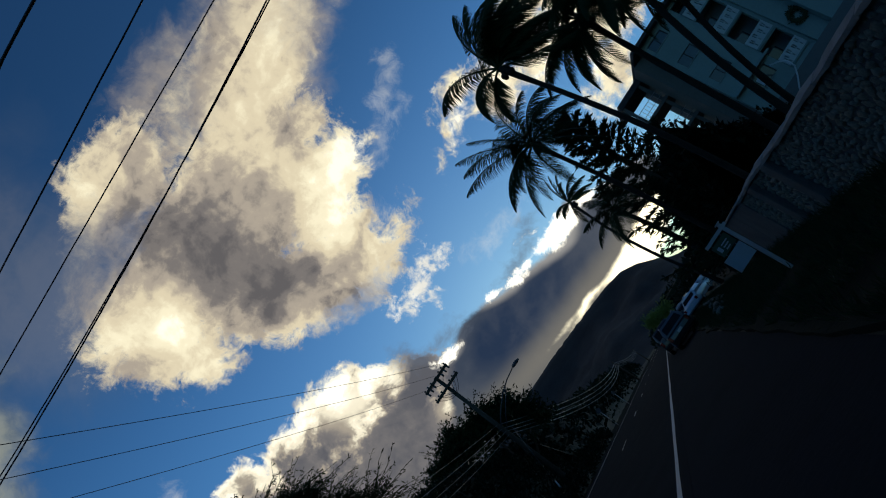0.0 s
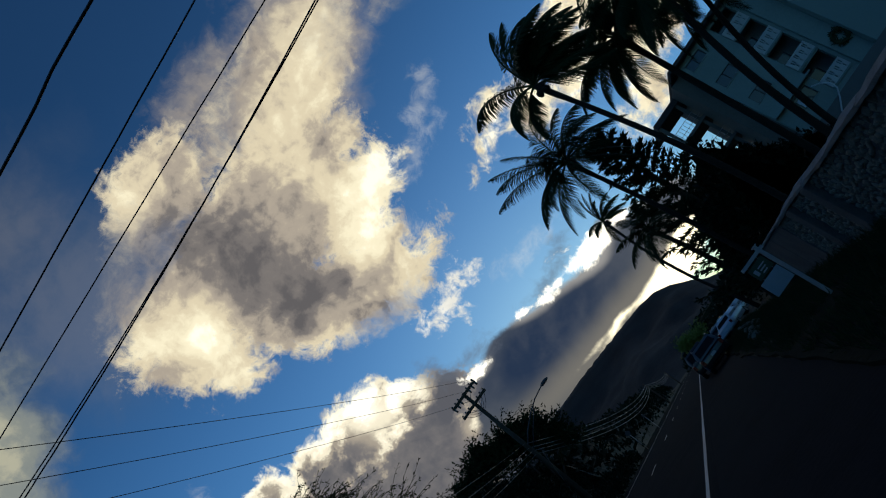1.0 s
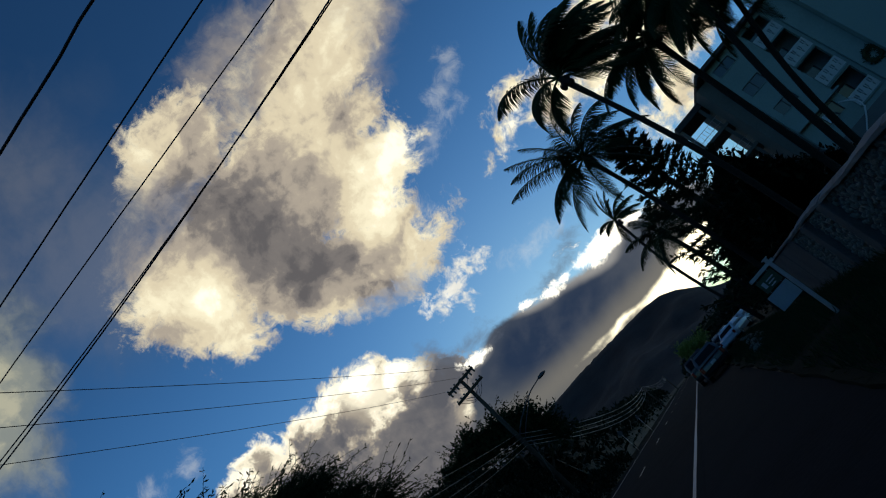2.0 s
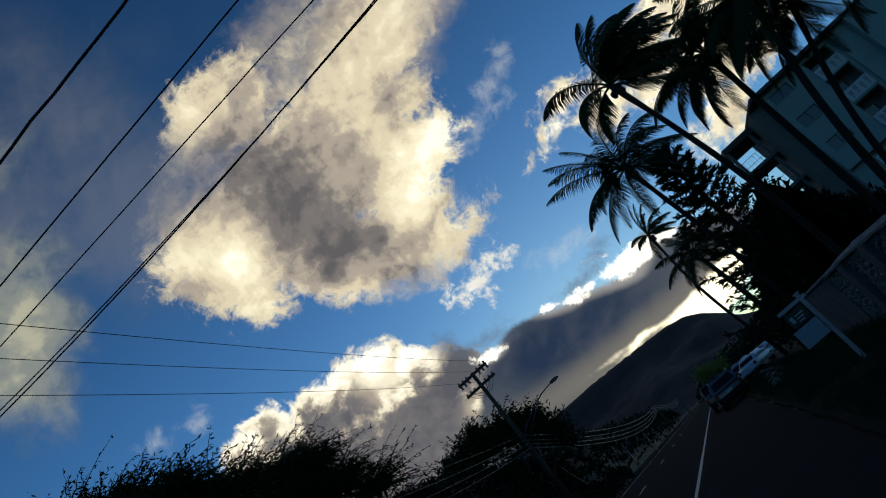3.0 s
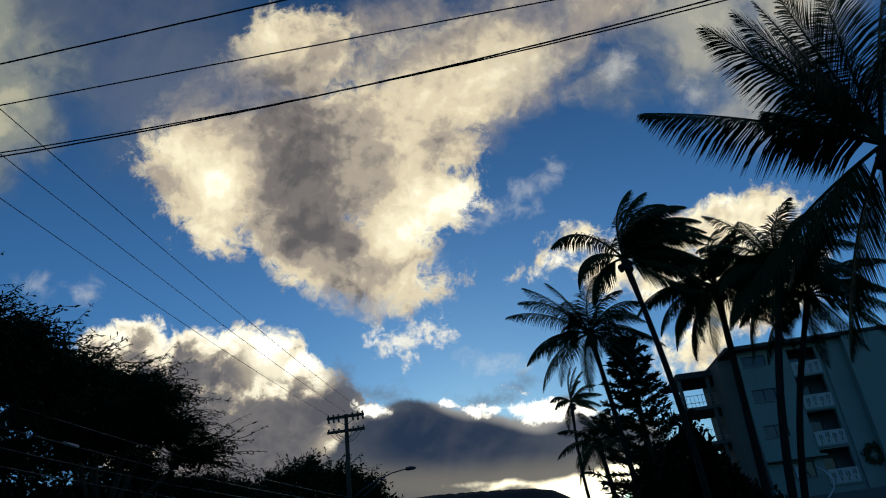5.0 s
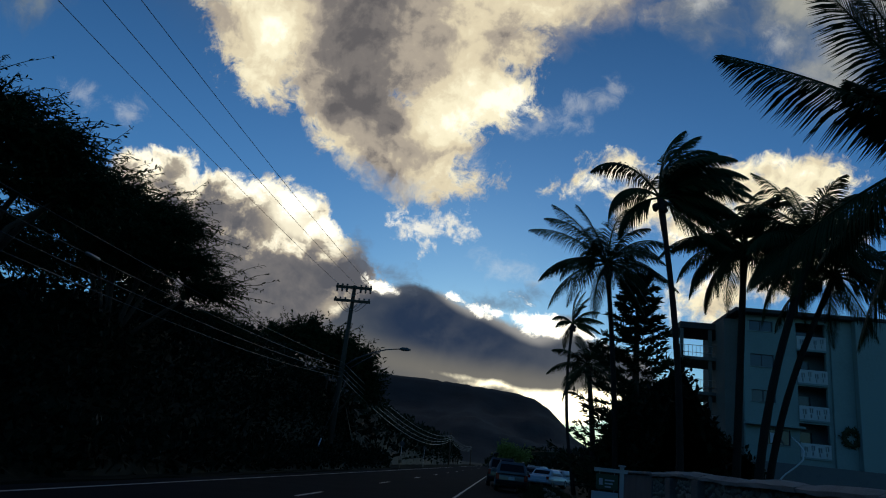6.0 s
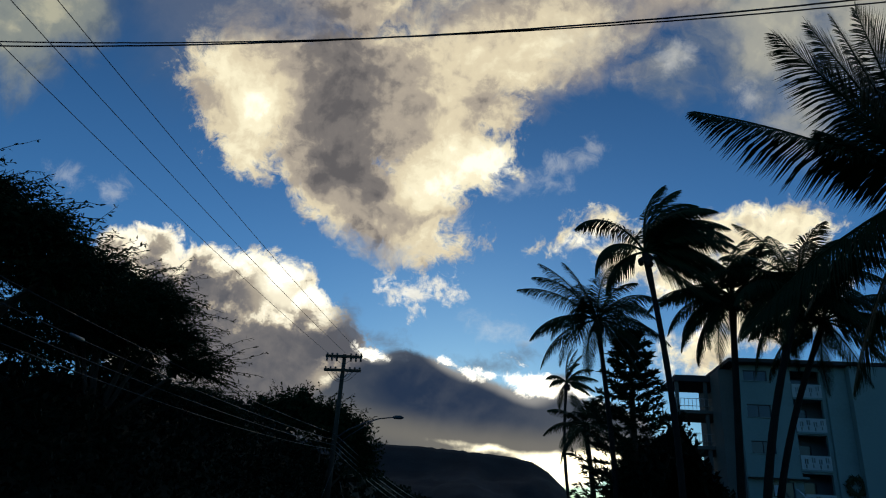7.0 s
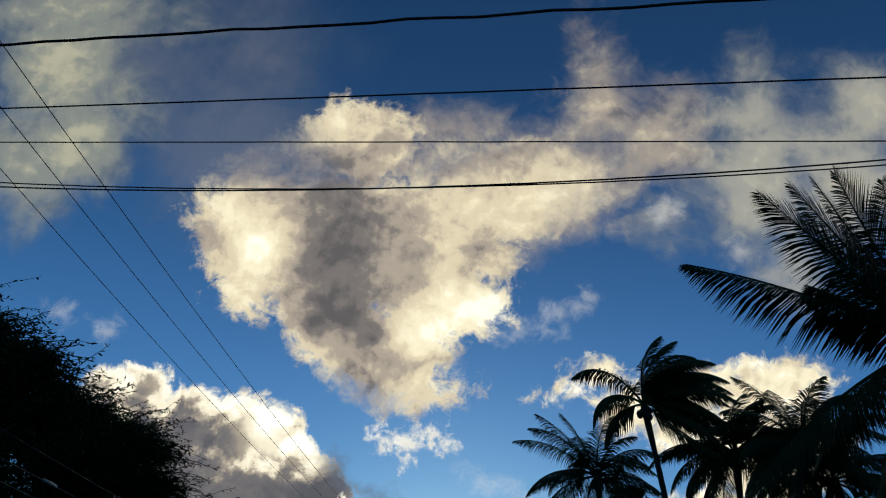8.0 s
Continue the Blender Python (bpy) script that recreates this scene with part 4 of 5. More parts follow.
tree("thorn_tree", (-17.8, 36.0, 0), [(0, 0, 7.0, 1.7, 2.0, 0.9), (1.7, 0.5, 6.4, 1.2, 1.4, 0.6), (-2.0, 0, 7.4, 1.8, 2.0, 0.9)], 1500, 23, "low dark thorn tree with drooping twigs near the pole", filler=3000, twig_len=(0.5, 1.3), **BLOWN)
tree("thorn_tree", (-23.0, 14.5, 0), [(0, 0, 9.8, 3.2, 3, 2.0), (3, 0, 9.0, 2.2, 2.5, 1.8), (-3, 0, 8.4, 3, 3, 2.4), (0, -3, 7.4, 3, 3, 2.2)], 2600, 24, "big dark thorn tree with dense crown", filler=6000, **BLOWN)
tree("roadside_tree", (-14.6, 56.0, 0), [(0, 0, 8.3, 2.2, 2.2, 1.7), (-2.8, 0, 9.2, 1.9, 2.0, 1.7), (1.8, 0, 7.9, 1.5, 2, 1.3), (3.0, 0.5, 6.2, 1.3, 1.6, 1.3), (-5.0, 0, 8.4, 1.6, 1.8, 1.6)], 1500, 25, "leafy dark tree behind the utility pole", wind=(0.15, 0, 0.3), leaf=(0.24, 0.12), filler=4200, twig_len=(0.5, 1.2))


def bank(name, x0, x1, y0, y1, height, seed, material, label, wob=0.8, leaves=16000, size=1.0):
    """A dense, uneven bank of leaves over a mound of branches and shade."""
    rng = np.random.default_rng(seed)
    nx, ny = 8, max(6, int((y1 - y0) / 1.2))
    verts, faces = [], []

    def top(sx, sy):
        h = height(y0 + (y1 - y0) * sy) if callable(height) else height
        edge = math.sin(math.pi * min(max(sx, 0.0), 1.0)) ** 0.4
        return max(0.0, edge * (h + wob * noise.noise(Vector((sx * 3 + seed, sy * (y1 - y0) * 0.35, 0)))) - 0.15)

    for j in range(ny + 1):
        for i in range(nx + 1):
            verts.append((x0 + (x1 - x0) * i / nx, y0 + (y1 - y0) * j / ny, top(i / nx, j / ny) * 0.9))
    for j in range(ny):
        for i in range(nx):
            a = j * (nx + 1) + i
            faces.append((a, a + 1, a + nx + 2, a + nx + 1))
    sx, sy = rng.uniform(0, 1, leaves), rng.uniform(0, 1, leaves)
    hh = np.array([top(a, b) for a, b in zip(sx, sy)])
    p = np.stack([x0 + (x1 - x0) * sx, y0 + (y1 - y0) * sy, hh * rng.uniform(0.75, 1.0, leaves) + rng.uniform(-0.1, 0.25, leaves)], 1)
    p[:, 2] = np.maximum(p[:, 2], 0.05)
    v, f = blades(p, unit(rng.normal(size=(leaves, 3)) + np.array([0.2, 0, 0.5])), rng.uniform(0.15, 0.5, leaves) * size, rng.uniform(0.07, 0.22, leaves) * size, rng)
    n = len(verts)
    return sheet(name, verts + v.tolist(), faces + (f + n).tolist(), material, None, label, "stuff")


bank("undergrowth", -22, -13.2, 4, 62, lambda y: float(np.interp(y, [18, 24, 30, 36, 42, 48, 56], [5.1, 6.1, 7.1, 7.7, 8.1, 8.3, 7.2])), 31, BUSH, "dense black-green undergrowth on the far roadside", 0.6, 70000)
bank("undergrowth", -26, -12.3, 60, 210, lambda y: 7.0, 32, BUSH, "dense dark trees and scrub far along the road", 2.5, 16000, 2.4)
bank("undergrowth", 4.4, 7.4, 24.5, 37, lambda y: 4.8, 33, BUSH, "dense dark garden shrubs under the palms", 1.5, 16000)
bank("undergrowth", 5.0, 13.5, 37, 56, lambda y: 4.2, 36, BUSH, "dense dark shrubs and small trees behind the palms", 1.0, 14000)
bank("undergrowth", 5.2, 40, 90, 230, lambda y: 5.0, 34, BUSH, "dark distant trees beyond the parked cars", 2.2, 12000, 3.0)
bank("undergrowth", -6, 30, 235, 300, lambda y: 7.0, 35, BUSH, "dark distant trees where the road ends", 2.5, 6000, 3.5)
# added low bank: its dark leaves stand in for shade over the far verge
bank("roadside_weeds", -13.9, -10.0, 6, 64, lambda y: 1.3, 45, BUSH, "low dark weeds and shrubs added to darken the far road edge", 0.9, 24000)


def conifer(at, height, spread, seed, label):
    """A column pine: whorls of upturned, needled boughs round one straight trunk."""
    rng = np.random.default_rng(seed)
    t = thing("column_pine", at, label, "pine tree")
    part("trunk", tubed([(0, 0, -0.2), (0, 0, height * 0.6), (0, 0, height)], [0.22, 0.14, 0.02], 9), BARK, t)
    n = int(height / 0.46)
    for i in range(n):
        z = 0.8 + (height - 0.9) * i / n
        for a in np.arange(6) * math.pi / 3 + i * 0.5 + rng.normal(size=6) * 0.12:
            ln = (spread * (1 - i / n) ** 0.85 + 0.2) * rng.uniform(0.7, 1.15)
            lift = rng.uniform(0.25, 0.6)
            m = 130
            s = rng.uniform(0.08, 1, m) ** 0.8
            p = np.stack([np.cos(a) * ln * s, np.sin(a) * ln * s, z - 0.2 * s * ln + lift * s * s * ln], 1) + rng.normal(size=(m, 3)) * 0.05
            d = unit(np.stack([np.cos(a) + rng.normal(size=m) * 0.7, np.sin(a) + rng.normal(size=m) * 0.7, 0.35 + rng.normal(size=m) * 0.35], 1))
            v, f = blades(p, d, rng.uniform(0.16, 0.4, m), rng.uniform(0.05, 0.1, m), rng)
            sheet("bough", v.tolist(), f.tolist(), CONIFER, t)
    return t


conifer((5.15, 29.6, 0), 10.1, 3.1, 41, "dark column-shaped pine beside the palms")
tree("yellow_tree", (0.2, 165, 0), [(0, 0, 3.8, 1.4, 1.2, 1.5), (3.4, 0, 3.2, 1.3, 1.2, 1.0)], 350, 44, "small yellow-green tree catching the last light", wind=(0, 0, 0.3), leaf=(0.35, 0.2), filler=1500, material=YELLOW_LEAF)


# unseen trees added round the standing point: they close the place and block skylight
bank("undergrowth", -60, 60, -70, -35, lambda y: 20.0, 37, BUSH, "tall unseen trees added behind the standing point to block skylight", 3.0, 9000)
bank("undergrowth", -40, -13.0, -35, 4, lambda y: 14.0, 38, BUSH, "tall unseen trees added along the far roadside to block skylight", 2.0, 9000)
bank("undergrowth", 5.0, 30, -35, 3, lambda y: 13.0, 39, BUSH, "tall unseen garden trees added behind the wall to block skylight", 2.0, 9000)


# ---- apartment block ----
BX, BY = 18.6, 58.0


def apartment_block():
    b = thing("apartment_block", (BX, BY, 0), "pale green plastered apartment block with recessed balconies", "apartment block")
    right, top, deep = 24.0, 15.3, 0.35
    wins = [(0.45, 2.3, 14.0, 14.85), (0.5, 2.35, 11.1, 12.1), (0.55, 2.4, 8.3, 9.25), (1.4, 3.4, 5.1, 6.25)]
    balc = [(4.1, 6.35, 13.85, 14.95), (4.1, 6.35, 11.15, 12.7), (4.1, 6.35, 8.3, 9.85), (4.1, 6.35, 5.45, 6.95)]
    # the wall between the openings, in bands from column to column
    for x0, x1, holes in ((0, 3.95, wins), (3.95, 6.65, balc)):
        z = 0.0
        for a, c, z0, z1 in sorted(holes, key=lambda h: h[2]):
            part("wall", boxed(x0, x1, 0, deep, z, z0), PLASTER, b)
            for q0, q1 in ((x0, a), (c, x1)):
                if q1 - q0 > 0.06:
                    part("wall", boxed(q0, q1, 0, deep, z0, z1), PLASTER, b)
            z = z1
        part("wall", boxed(x0, x1, 0, deep, z, top), PLASTER, b)
    part("wall", boxed(6.65, 8.3, -0.25, deep, 0, top, 0.02), PLASTER, b, "proud plain wall strip")
    part("wall", boxed(8.3, right, -0.9, deep, 0, top, 0.02), PLASTER, b)
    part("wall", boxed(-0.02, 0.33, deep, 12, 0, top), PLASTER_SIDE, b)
    part("inner_wall", boxed(0.35, right, 1.9, 2.1, 0, top), DARK_ROOM, b)
    part("roof", boxed(-0.9, right + 0.5, -1.0, 12.5, top, top + 0.32, 0.04), ROOF_DARK, b)
    part("ledge", boxed(-0.1, 4.3, -0.75, -0.02, 6.45, 6.62, 0.02), PLASTER, b)
    part("plinth", boxed(-0.05, right, -1.2, -0.92, 0, 3.75, 0.03), RENDERED, b, "dark planter wall along the foot")
    for a, c, z0, z1 in wins:
        w = part("window", boxed(a, c, 0.16, 0.19, z0, z1), PANE, b)
        bm = bmesh.new()
        for q in ((a, a + 0.05), ((a + c) / 2 - 0.03, (a + c) / 2 + 0.03), (c - 0.05, c)):
            box(bm, q[0], q[1], 0.10, 0.155, z0, z1)
        for q in ((z0, z0 + 0.05), (z1 - 0.05, z1)):
            box(bm, a + 0.06, c - 0.06, 0.11, 0.15, q[0], q[1])
        part("frame", bm, STEEL, w)
        part("sill", boxed(a - 0.08, c + 0.08, -0.08, 0.10, z0 - 0.07, z0 - 0.005, 0.01), PLASTER, w)
    for n, (a, c, z0, z1) in enumerate(balc):
        lo = z0 - 1.05
        s = part("balcony", boxed(a - 0.02, c + 0.02, -0.14, 1.9, lo - 0.16, lo - 0.005, 0.01), PLASTER, b)
        # a parapet of pierced blocks: pairs of upright slots
        slots = []
        for k in range(4):
            xx = a + 0.25 + k * 0.52
            off = 0.12 if k % 2 else 0.0
            slots += [(xx, xx + 0.1, lo + 0.42 + off, lo + 0.78 + off), (xx + 0.17, xx + 0.27, lo + 0.42 + off, lo + 0.78 + off)]
            slots += [(xx + 0.05, xx + 0.15, lo + 0.1 + off * 0.5, lo + 0.34 + off * 0.5)]
        xs = sorted({a, c, *[q for h in slots for q in h[:2]]})
        bm = bmesh.new()
        for x0, x1 in zip(xs, xs[1:]):
            z = lo
            for h in sorted((h for h in slots if h[0] < (x0 + x1) / 2 < h[1]), key=lambda h: h[2]):
                if h[2] > z:
                    box(bm, x0, x1, -0.12, -0.03, z, h[2])
                z = max(z, h[3])
            box(bm, x0, x1, -0.12, -0.03, z, z0)
        part("parapet", bm, WHITE_BLOCK, s, "white pierced block parapet")
        part("back_door", boxed(a + 0.5, c - 0.6, 1.84, 1.89, lo, lo + 2.0), PANE, s)
    # open galleries round the corner
    for z in (15.05, 12.05, 9.1, 6.2):
        roofed = z > 15
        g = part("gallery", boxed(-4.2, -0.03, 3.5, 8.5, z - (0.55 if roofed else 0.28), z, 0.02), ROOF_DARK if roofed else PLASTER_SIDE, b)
        if not roofed:
            bm = bmesh.new()
            for k in range(13):
                xx = -4.15 + k * 0.33
                tube(bm, [(xx, 3.56, z), (xx, 3.56, z + 1.0)], 0.018, 5)
            for zz in (0.35, 0.98):
                tube(bm, [(-4.15, 3.56, z + zz), (-0.1, 3.56, z + zz)], 0.025, 5)
            part("railing", bm, METAL, g, "thin metal railing")
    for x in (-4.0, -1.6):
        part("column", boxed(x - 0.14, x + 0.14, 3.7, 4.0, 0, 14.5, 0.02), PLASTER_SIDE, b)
    part("wall", boxed(-1.25, -0.03, 0.9, 3.4, 0, 15.05), PLASTER_SIDE, b, "cream corner wall, darkened in colour for its shade")
    # porch lamp, wall sign and a hose of pipe at the foot
    part("wall_notice", boxed(1.9, 2.25, 0.07, 0.095, 5.2, 6.0, 0.004), SIGN_WHITE, b, "small white notice on the wall")
    part("pipe", tubed([(3.1, -1.0, 5.7), (3.45, -1.3, 5.3), (3.75, -1.5, 4.75), (3.65, -1.6, 4.1), (3.05, -1.6, 3.5), (2.3, -1.6, 2.9), (1.6, -1.6, 2.1)], 0.06, 7), WHITE_PAINT, b, "curved pale pipe")
    return b


apartment_block()

w = thing("wreath", (26.35, 57.7, 6.15), "large dark round wreath hanging on the plaster wall", "wreath")
bm = bmesh.new()
rng = random.Random(5)
for i in range(260):
    a = rng.uniform(0, 2 * math.pi)
    rr = 0.58 + rng.uniform(-0.16, 0.16)
    c = Vector((rr * math.cos(a), rng.uniform(-0.16, -0.02), rr * math.sin(a)))
    d = Vector((rng.uniform(-1, 1), rng.uniform(-0.6, 0.2), rng.uniform(-1, 1))).normalized()
    s = d.cross(Vector((0, 1, 0.2))).normalized() * 0.05
    v = [bm.verts.new(c), bm.verts.new(c + d * 0.15 + s), bm.verts.new(c + d * 0.3), bm.verts.new(c + d * 0.15 - s)]
    bm.faces.new(v)
part("needles", bm, CONIFER, w)
part("ring", tubed([(0.58 * math.cos(2 * math.pi * k / 24), -0.09, 0.58 * math.sin(2 * math.pi * k / 24)) for k in range(25)], 0.13, 8), CONIFER, w)


# ---- estate sign on a white post ----
def estate_sign():
    t = thing("estate_sign", (2.24, 14.1, 0), "white wooden sign post with hanging green and pale panels", "sign post", turn=4)
    part("post", boxed(-0.036, 0.036, -0.036, 0.036, -0.1, 1.58, 0.006), WHITE_PAINT, t)
    part("arm", boxed(-0.52, 0.10, -0.035, 0.035, 1.46, 1.53, 0.005), WHITE_PAINT, t)
    part("finial", boxed(-0.06, 0.06, -0.06, 0.06, 1.582, 1.61, 0.01), WHITE_PAINT, t)
    g = part("green_panel", boxed(-0.48, -0.07, -0.012, 0.012, 1.14, 1.42, 0.004), SIGN_GREEN, t, "dark green hanging panel with pale marks")
    part("pale_panel", boxed(-0.56, -0.06, -0.02, 0.02, 0.74, 1.10, 0.006), SIGN_WHITE, t, "pale blue-white lower panel")
    for x in (-0.42, -0.14):
        part("hanger", tubed([(x, 0, 1.415), (x, 0, 1.465)], 0.006, 5), METAL, t)
        part("hanger", tubed([(x, 0, 1.095), (x, 0, 1.145)], 0.006, 5), METAL, t)
    part("mark", boxed(-0.43, -0.36, -0.018, -0.0125, 1.22, 1.34), SIGN_WHITE, g)
    for k in range(3):
        part("mark", boxed(-0.32, -0.14 - 0.03 * k, -0.018, -0.0125, 1.30 - 0.06 * k, 1.325 - 0.06 * k), SIGN_WHITE, g)
    return t


estate_sign()


# ---- parked vehicles ----
def car(name, at, turn, paint, kind, label, group="parked cars"):
    """A vehicle facing +y: body and cabin from stations, with glass, lamps, plate and wheels."""
    t = thing(name, at, label, "car", group, turn)
    L, W, H, hood, roof0, roof1 = {"suv": (4.3, 1.73, 1.56, 0.98, -1.95, 0.6), "sedan": (4.6, 1.78, 1.42, 0.92, -1.25, 0.45), "pickup": (5.3, 1.9, 1.78, 1.10, -0.6, 0.9)}[kind]
    y0, y1, belt = -L / 2, L / 2, hood * 0.98

    def loft(stations, bev=0.0):
        bm = bmesh.new()
        rings = []
        for y, half, zb, zt, top in stations:
            rings.append([bm.verts.new(q) for q in ((-half, y, zb), (-half * 1.02, y, (zb + zt) * 0.5), (-half * top, y, zt), (half * top, y, zt), (half * 1.02, y, (zb + zt) * 0.5), (half, y, zb))])
        for a, c in zip(rings, rings[1:]):
            for k in range(6):
                bm.faces.new((a[k], a[(k + 1) % 6], c[(k + 1) % 6], c[k]))
        bm.faces.new(rings[0][::-1])
        bm.faces.new(rings[-1])
        bmesh.ops.recalc_face_normals(bm, faces=bm.faces)
        bmesh.ops.bevel(bm, geom=list(bm.edges), offset=0.045, segments=2, profile=0.6, affect="EDGES", clamp_overlap=True)
        for f in bm.faces:
            f.smooth = True
        return bm

    h = W / 2
    body = part("body", loft([(y0, h * 0.92, 0.38, belt * 0.9, 0.93), (y0 + 0.12, h, 0.30, belt, 0.94), (y0 + L * 0.35, h, 0.26, belt, 0.95), (y0 + L * 0.68, h, 0.26, belt, 0.95), (y1 - 0.5, h * 0.98, 0.28, hood * 0.86, 0.9), (y1, h * 0.86, 0.36, hood * 0.66, 0.85)]), paint, t)
    ins = 0.25 if kind == "suv" else 0.55
    part("cabin", loft([(roof0 - ins, h * 0.9, belt - 0.02, belt + 0.02, 0.92), (roof0, h * 0.9, belt - 0.02, H, 0.80), (roof1, h * 0.9, belt - 0.02, H - 0.02, 0.80), (roof1 + 0.85, h * 0.9, belt - 0.02, belt + 0.02, 0.92)]), paint, t)
    # rear glass, sloped, and side glass
    bm = bmesh.new()
    zt, zb = H - 0.13, belt + 0.1
    k = (zt - belt) / (H - belt)
    k2 = (zb - belt) / (H - belt)
    ya, yb = roof0 - ins + ins * k2 - 0.02, roof0 - ins + ins * k - 0.02
    vs = [bm.verts.new(q) for q in ((-h * 0.76, ya, zb), (h * 0.76, ya, zb), (h * 0.68, yb, zt), (-h * 0.68, yb, zt))]
    f = bm.faces.new(vs)
    bmesh.ops.solidify(bm, geom=[f], thickness=0.015)
    part("rear_window", bm, CAR_GLASS, t)
    for sg in (-1, 1):
        bm = bmesh.new()
        xb, xt = sg * (h * 0.9 + 0.012), sg * (h * 0.80 * 0.9 + 0.10)
        f = bm.faces.new([bm.verts.new(q) for q in ((xb, roof0 + 0.05, belt + 0.06), (xb, roof1 + 0.35, belt + 0.06), (xt, roof1 - 0.05, H - 0.16), (xt, roof0 + 0.15, H - 0.16))])
        bmesh.ops.solidify(bm, geom=[f], thickness=0.012)
        part("side_window", bm, CAR_GLASS, t)
        part("tail_lamp", boxed(sg * h * 0.86 - 0.09, sg * h * 0.86 + 0.09, y0 - 0.02, y0 + 0.12, belt - 0.34, belt - 0.04, 0.02), RED_LENS, t)
        part("mirror", boxed(sg * (h + 0.1) - 0.1, sg * (h + 0.1) + 0.1, roof1 + 0.25, roof1 + 0.37, belt + 0.02, belt + 0.2, 0.03), paint, t)
        for yy in (y0 + 0.85, y1 - 0.9):
            r = 0.34
            wheel = part("wheel", tubed([(sg * (h - 0.24), yy, r), (sg * (h - 0.2), yy, r), (sg * (h - 0.03), yy, r), (sg * (h + 0.01), yy, r)], [r * 0.93, r, r, r * 0.93], 20), RUBBER, t)
            part("rim", tubed([(sg * (h + 0.008), yy, r), (sg * (h + 0.022), yy, r)], [r * 0.62, r * 0.55], 16), METAL, wheel)
    part("bumper", boxed(-h * 0.95, h * 0.95, y0 - 0.07, y0 + 0.2, 0.38, 0.62, 0.05), RUBBER if kind != "sedan" else paint, t)
    part("number_plate", boxed(-0.16, 0.16, y0 - 0.045, y0 - 0.008, belt - 0.32, belt - 0.17, 0.004), PLATE, t)
    if kind == "suv":
        for sg in (-1, 1):
            part("roof_rail", tubed([(sg * 0.62, roof0 + 0.1, H + 0.0), (sg * 0.62, roof0 + 0.25, H + 0.05), (sg * 0.62, roof1 - 0.3, H + 0.05), (sg * 0.62, roof1 - 0.15, H)], 0.02, 6), METAL, t)
    return t


GREY_CAR, WHITE_CAR = car_paint("grey_car_paint", (0.10, 0.115, 0.13)), car_paint("white_car_paint", (0.62, 0.65, 0.68))
DARK_CAR, SILVER_CAR = car_paint("dark_car_paint", (0.03, 0.03, 0.035)), car_paint("silver_car_paint", (0.35, 0.37, 0.39))
car("suv", (0.42, 41.0, 0), 1, GREY_CAR, "suv", "dark grey suv parked on the shoulder, seen from behind")
car("pickup_truck", (-0.1, 48.5, 0), 1, DARK_CAR, "pickup", "dark tall pickup parked ahead of the suv")
car("sedan", (3.7, 59.5, 0), -25, WHITE_CAR, "sedan", "white sedan parked askew beside the road")
car("sedan", (5.0, 62.5, 0), -30, SILVER_CAR, "sedan", "silver sedan parked askew among other cars")
car("sedan", (3.1, 66.0, 0), -25, DARK_CAR, "sedan", "dark sedan parked askew among other cars")
car("suv", (3.6, 74.0, 0), -20, SILVER_CAR, "suv", "silver suv parked further along the road")


# ---- roadside bits ----
def guy_marker():
    t = thing("guy_wire_marker", (-11.4, 42.3, 0), "pale leaning plastic guard on a pole's guy wire", "guy wire")
    part("guard", tubed([(0.0, 0, 0.1), (0.42, 0, 1.75)], 0.045, 8), SIGN_WHITE, t)
    part("wire", tubed([(-0.03, 0, -0.05), (0.42, 0.3, 2.2), (0.5, 4.2, 6.0)], 0.012, 5), CABLE, t)


guy_marker()
t = thing("marker_post", (-11.2, 37.6, 0), "short pale roadside marker post", "marker post")
part("post", boxed(-0.06, 0.06, -0.03, 0.03, -0.05, 0.72, 0.01), SIGN_WHITE, t)
part("cap", boxed(-0.12, 0.1, -0.035, 0.035, 0.722, 0.86, 0.02), SIGN_WHITE, t)


def road_sign(at, label, shape):
    t = thing("road_sign", at, label, "road sign", "far road signs")
    part("post", tubed([(0, 0, -0.1), (0, 0, 2.6)], 0.03, 8), METAL, t)
    bm = bmesh.new()
    tube(bm, [(0, -0.04, 2.3), (0, -0.055, 2.3)], 0.26 if shape else 0.3, 4 if shape == 2 else 16)
    part("plate", bm, STEEL, t)


road_sign((-10.2, 71.0, 0), "round pale road sign on a thin post", 1)
road_sign((-10.3, 92.5, 0), "pale road sign on a thin post far along the road", 2)
rng = random.Random(8)
for i in range(26):
    y = 26 + i * 0.9 + rng.uniform(-0.3, 0.3)
    bm = bmesh.new()
    bmesh.ops.create_icosphere(bm, subdivisions=2, radius=1)
    s = rng.uniform(0.09, 0.22)
    for q in bm.verts:
        q.co *= s * (1 + 0.5 * noise.noise(q.co * 1.3 + Vector((i * 3.1, 0, 0))))
        q.co.z *= 0.7
    ob = part("boulder", bm, STONE, None)
    ob.location = (1.9 + (y - 26) * 0.05 + rng.uniform(-0.35, 0.35), y, 0.06 + s * 0.3)
    tagged(ob, "pale grey boulder at the verge's edge", "boulder", "boulders along the verge")


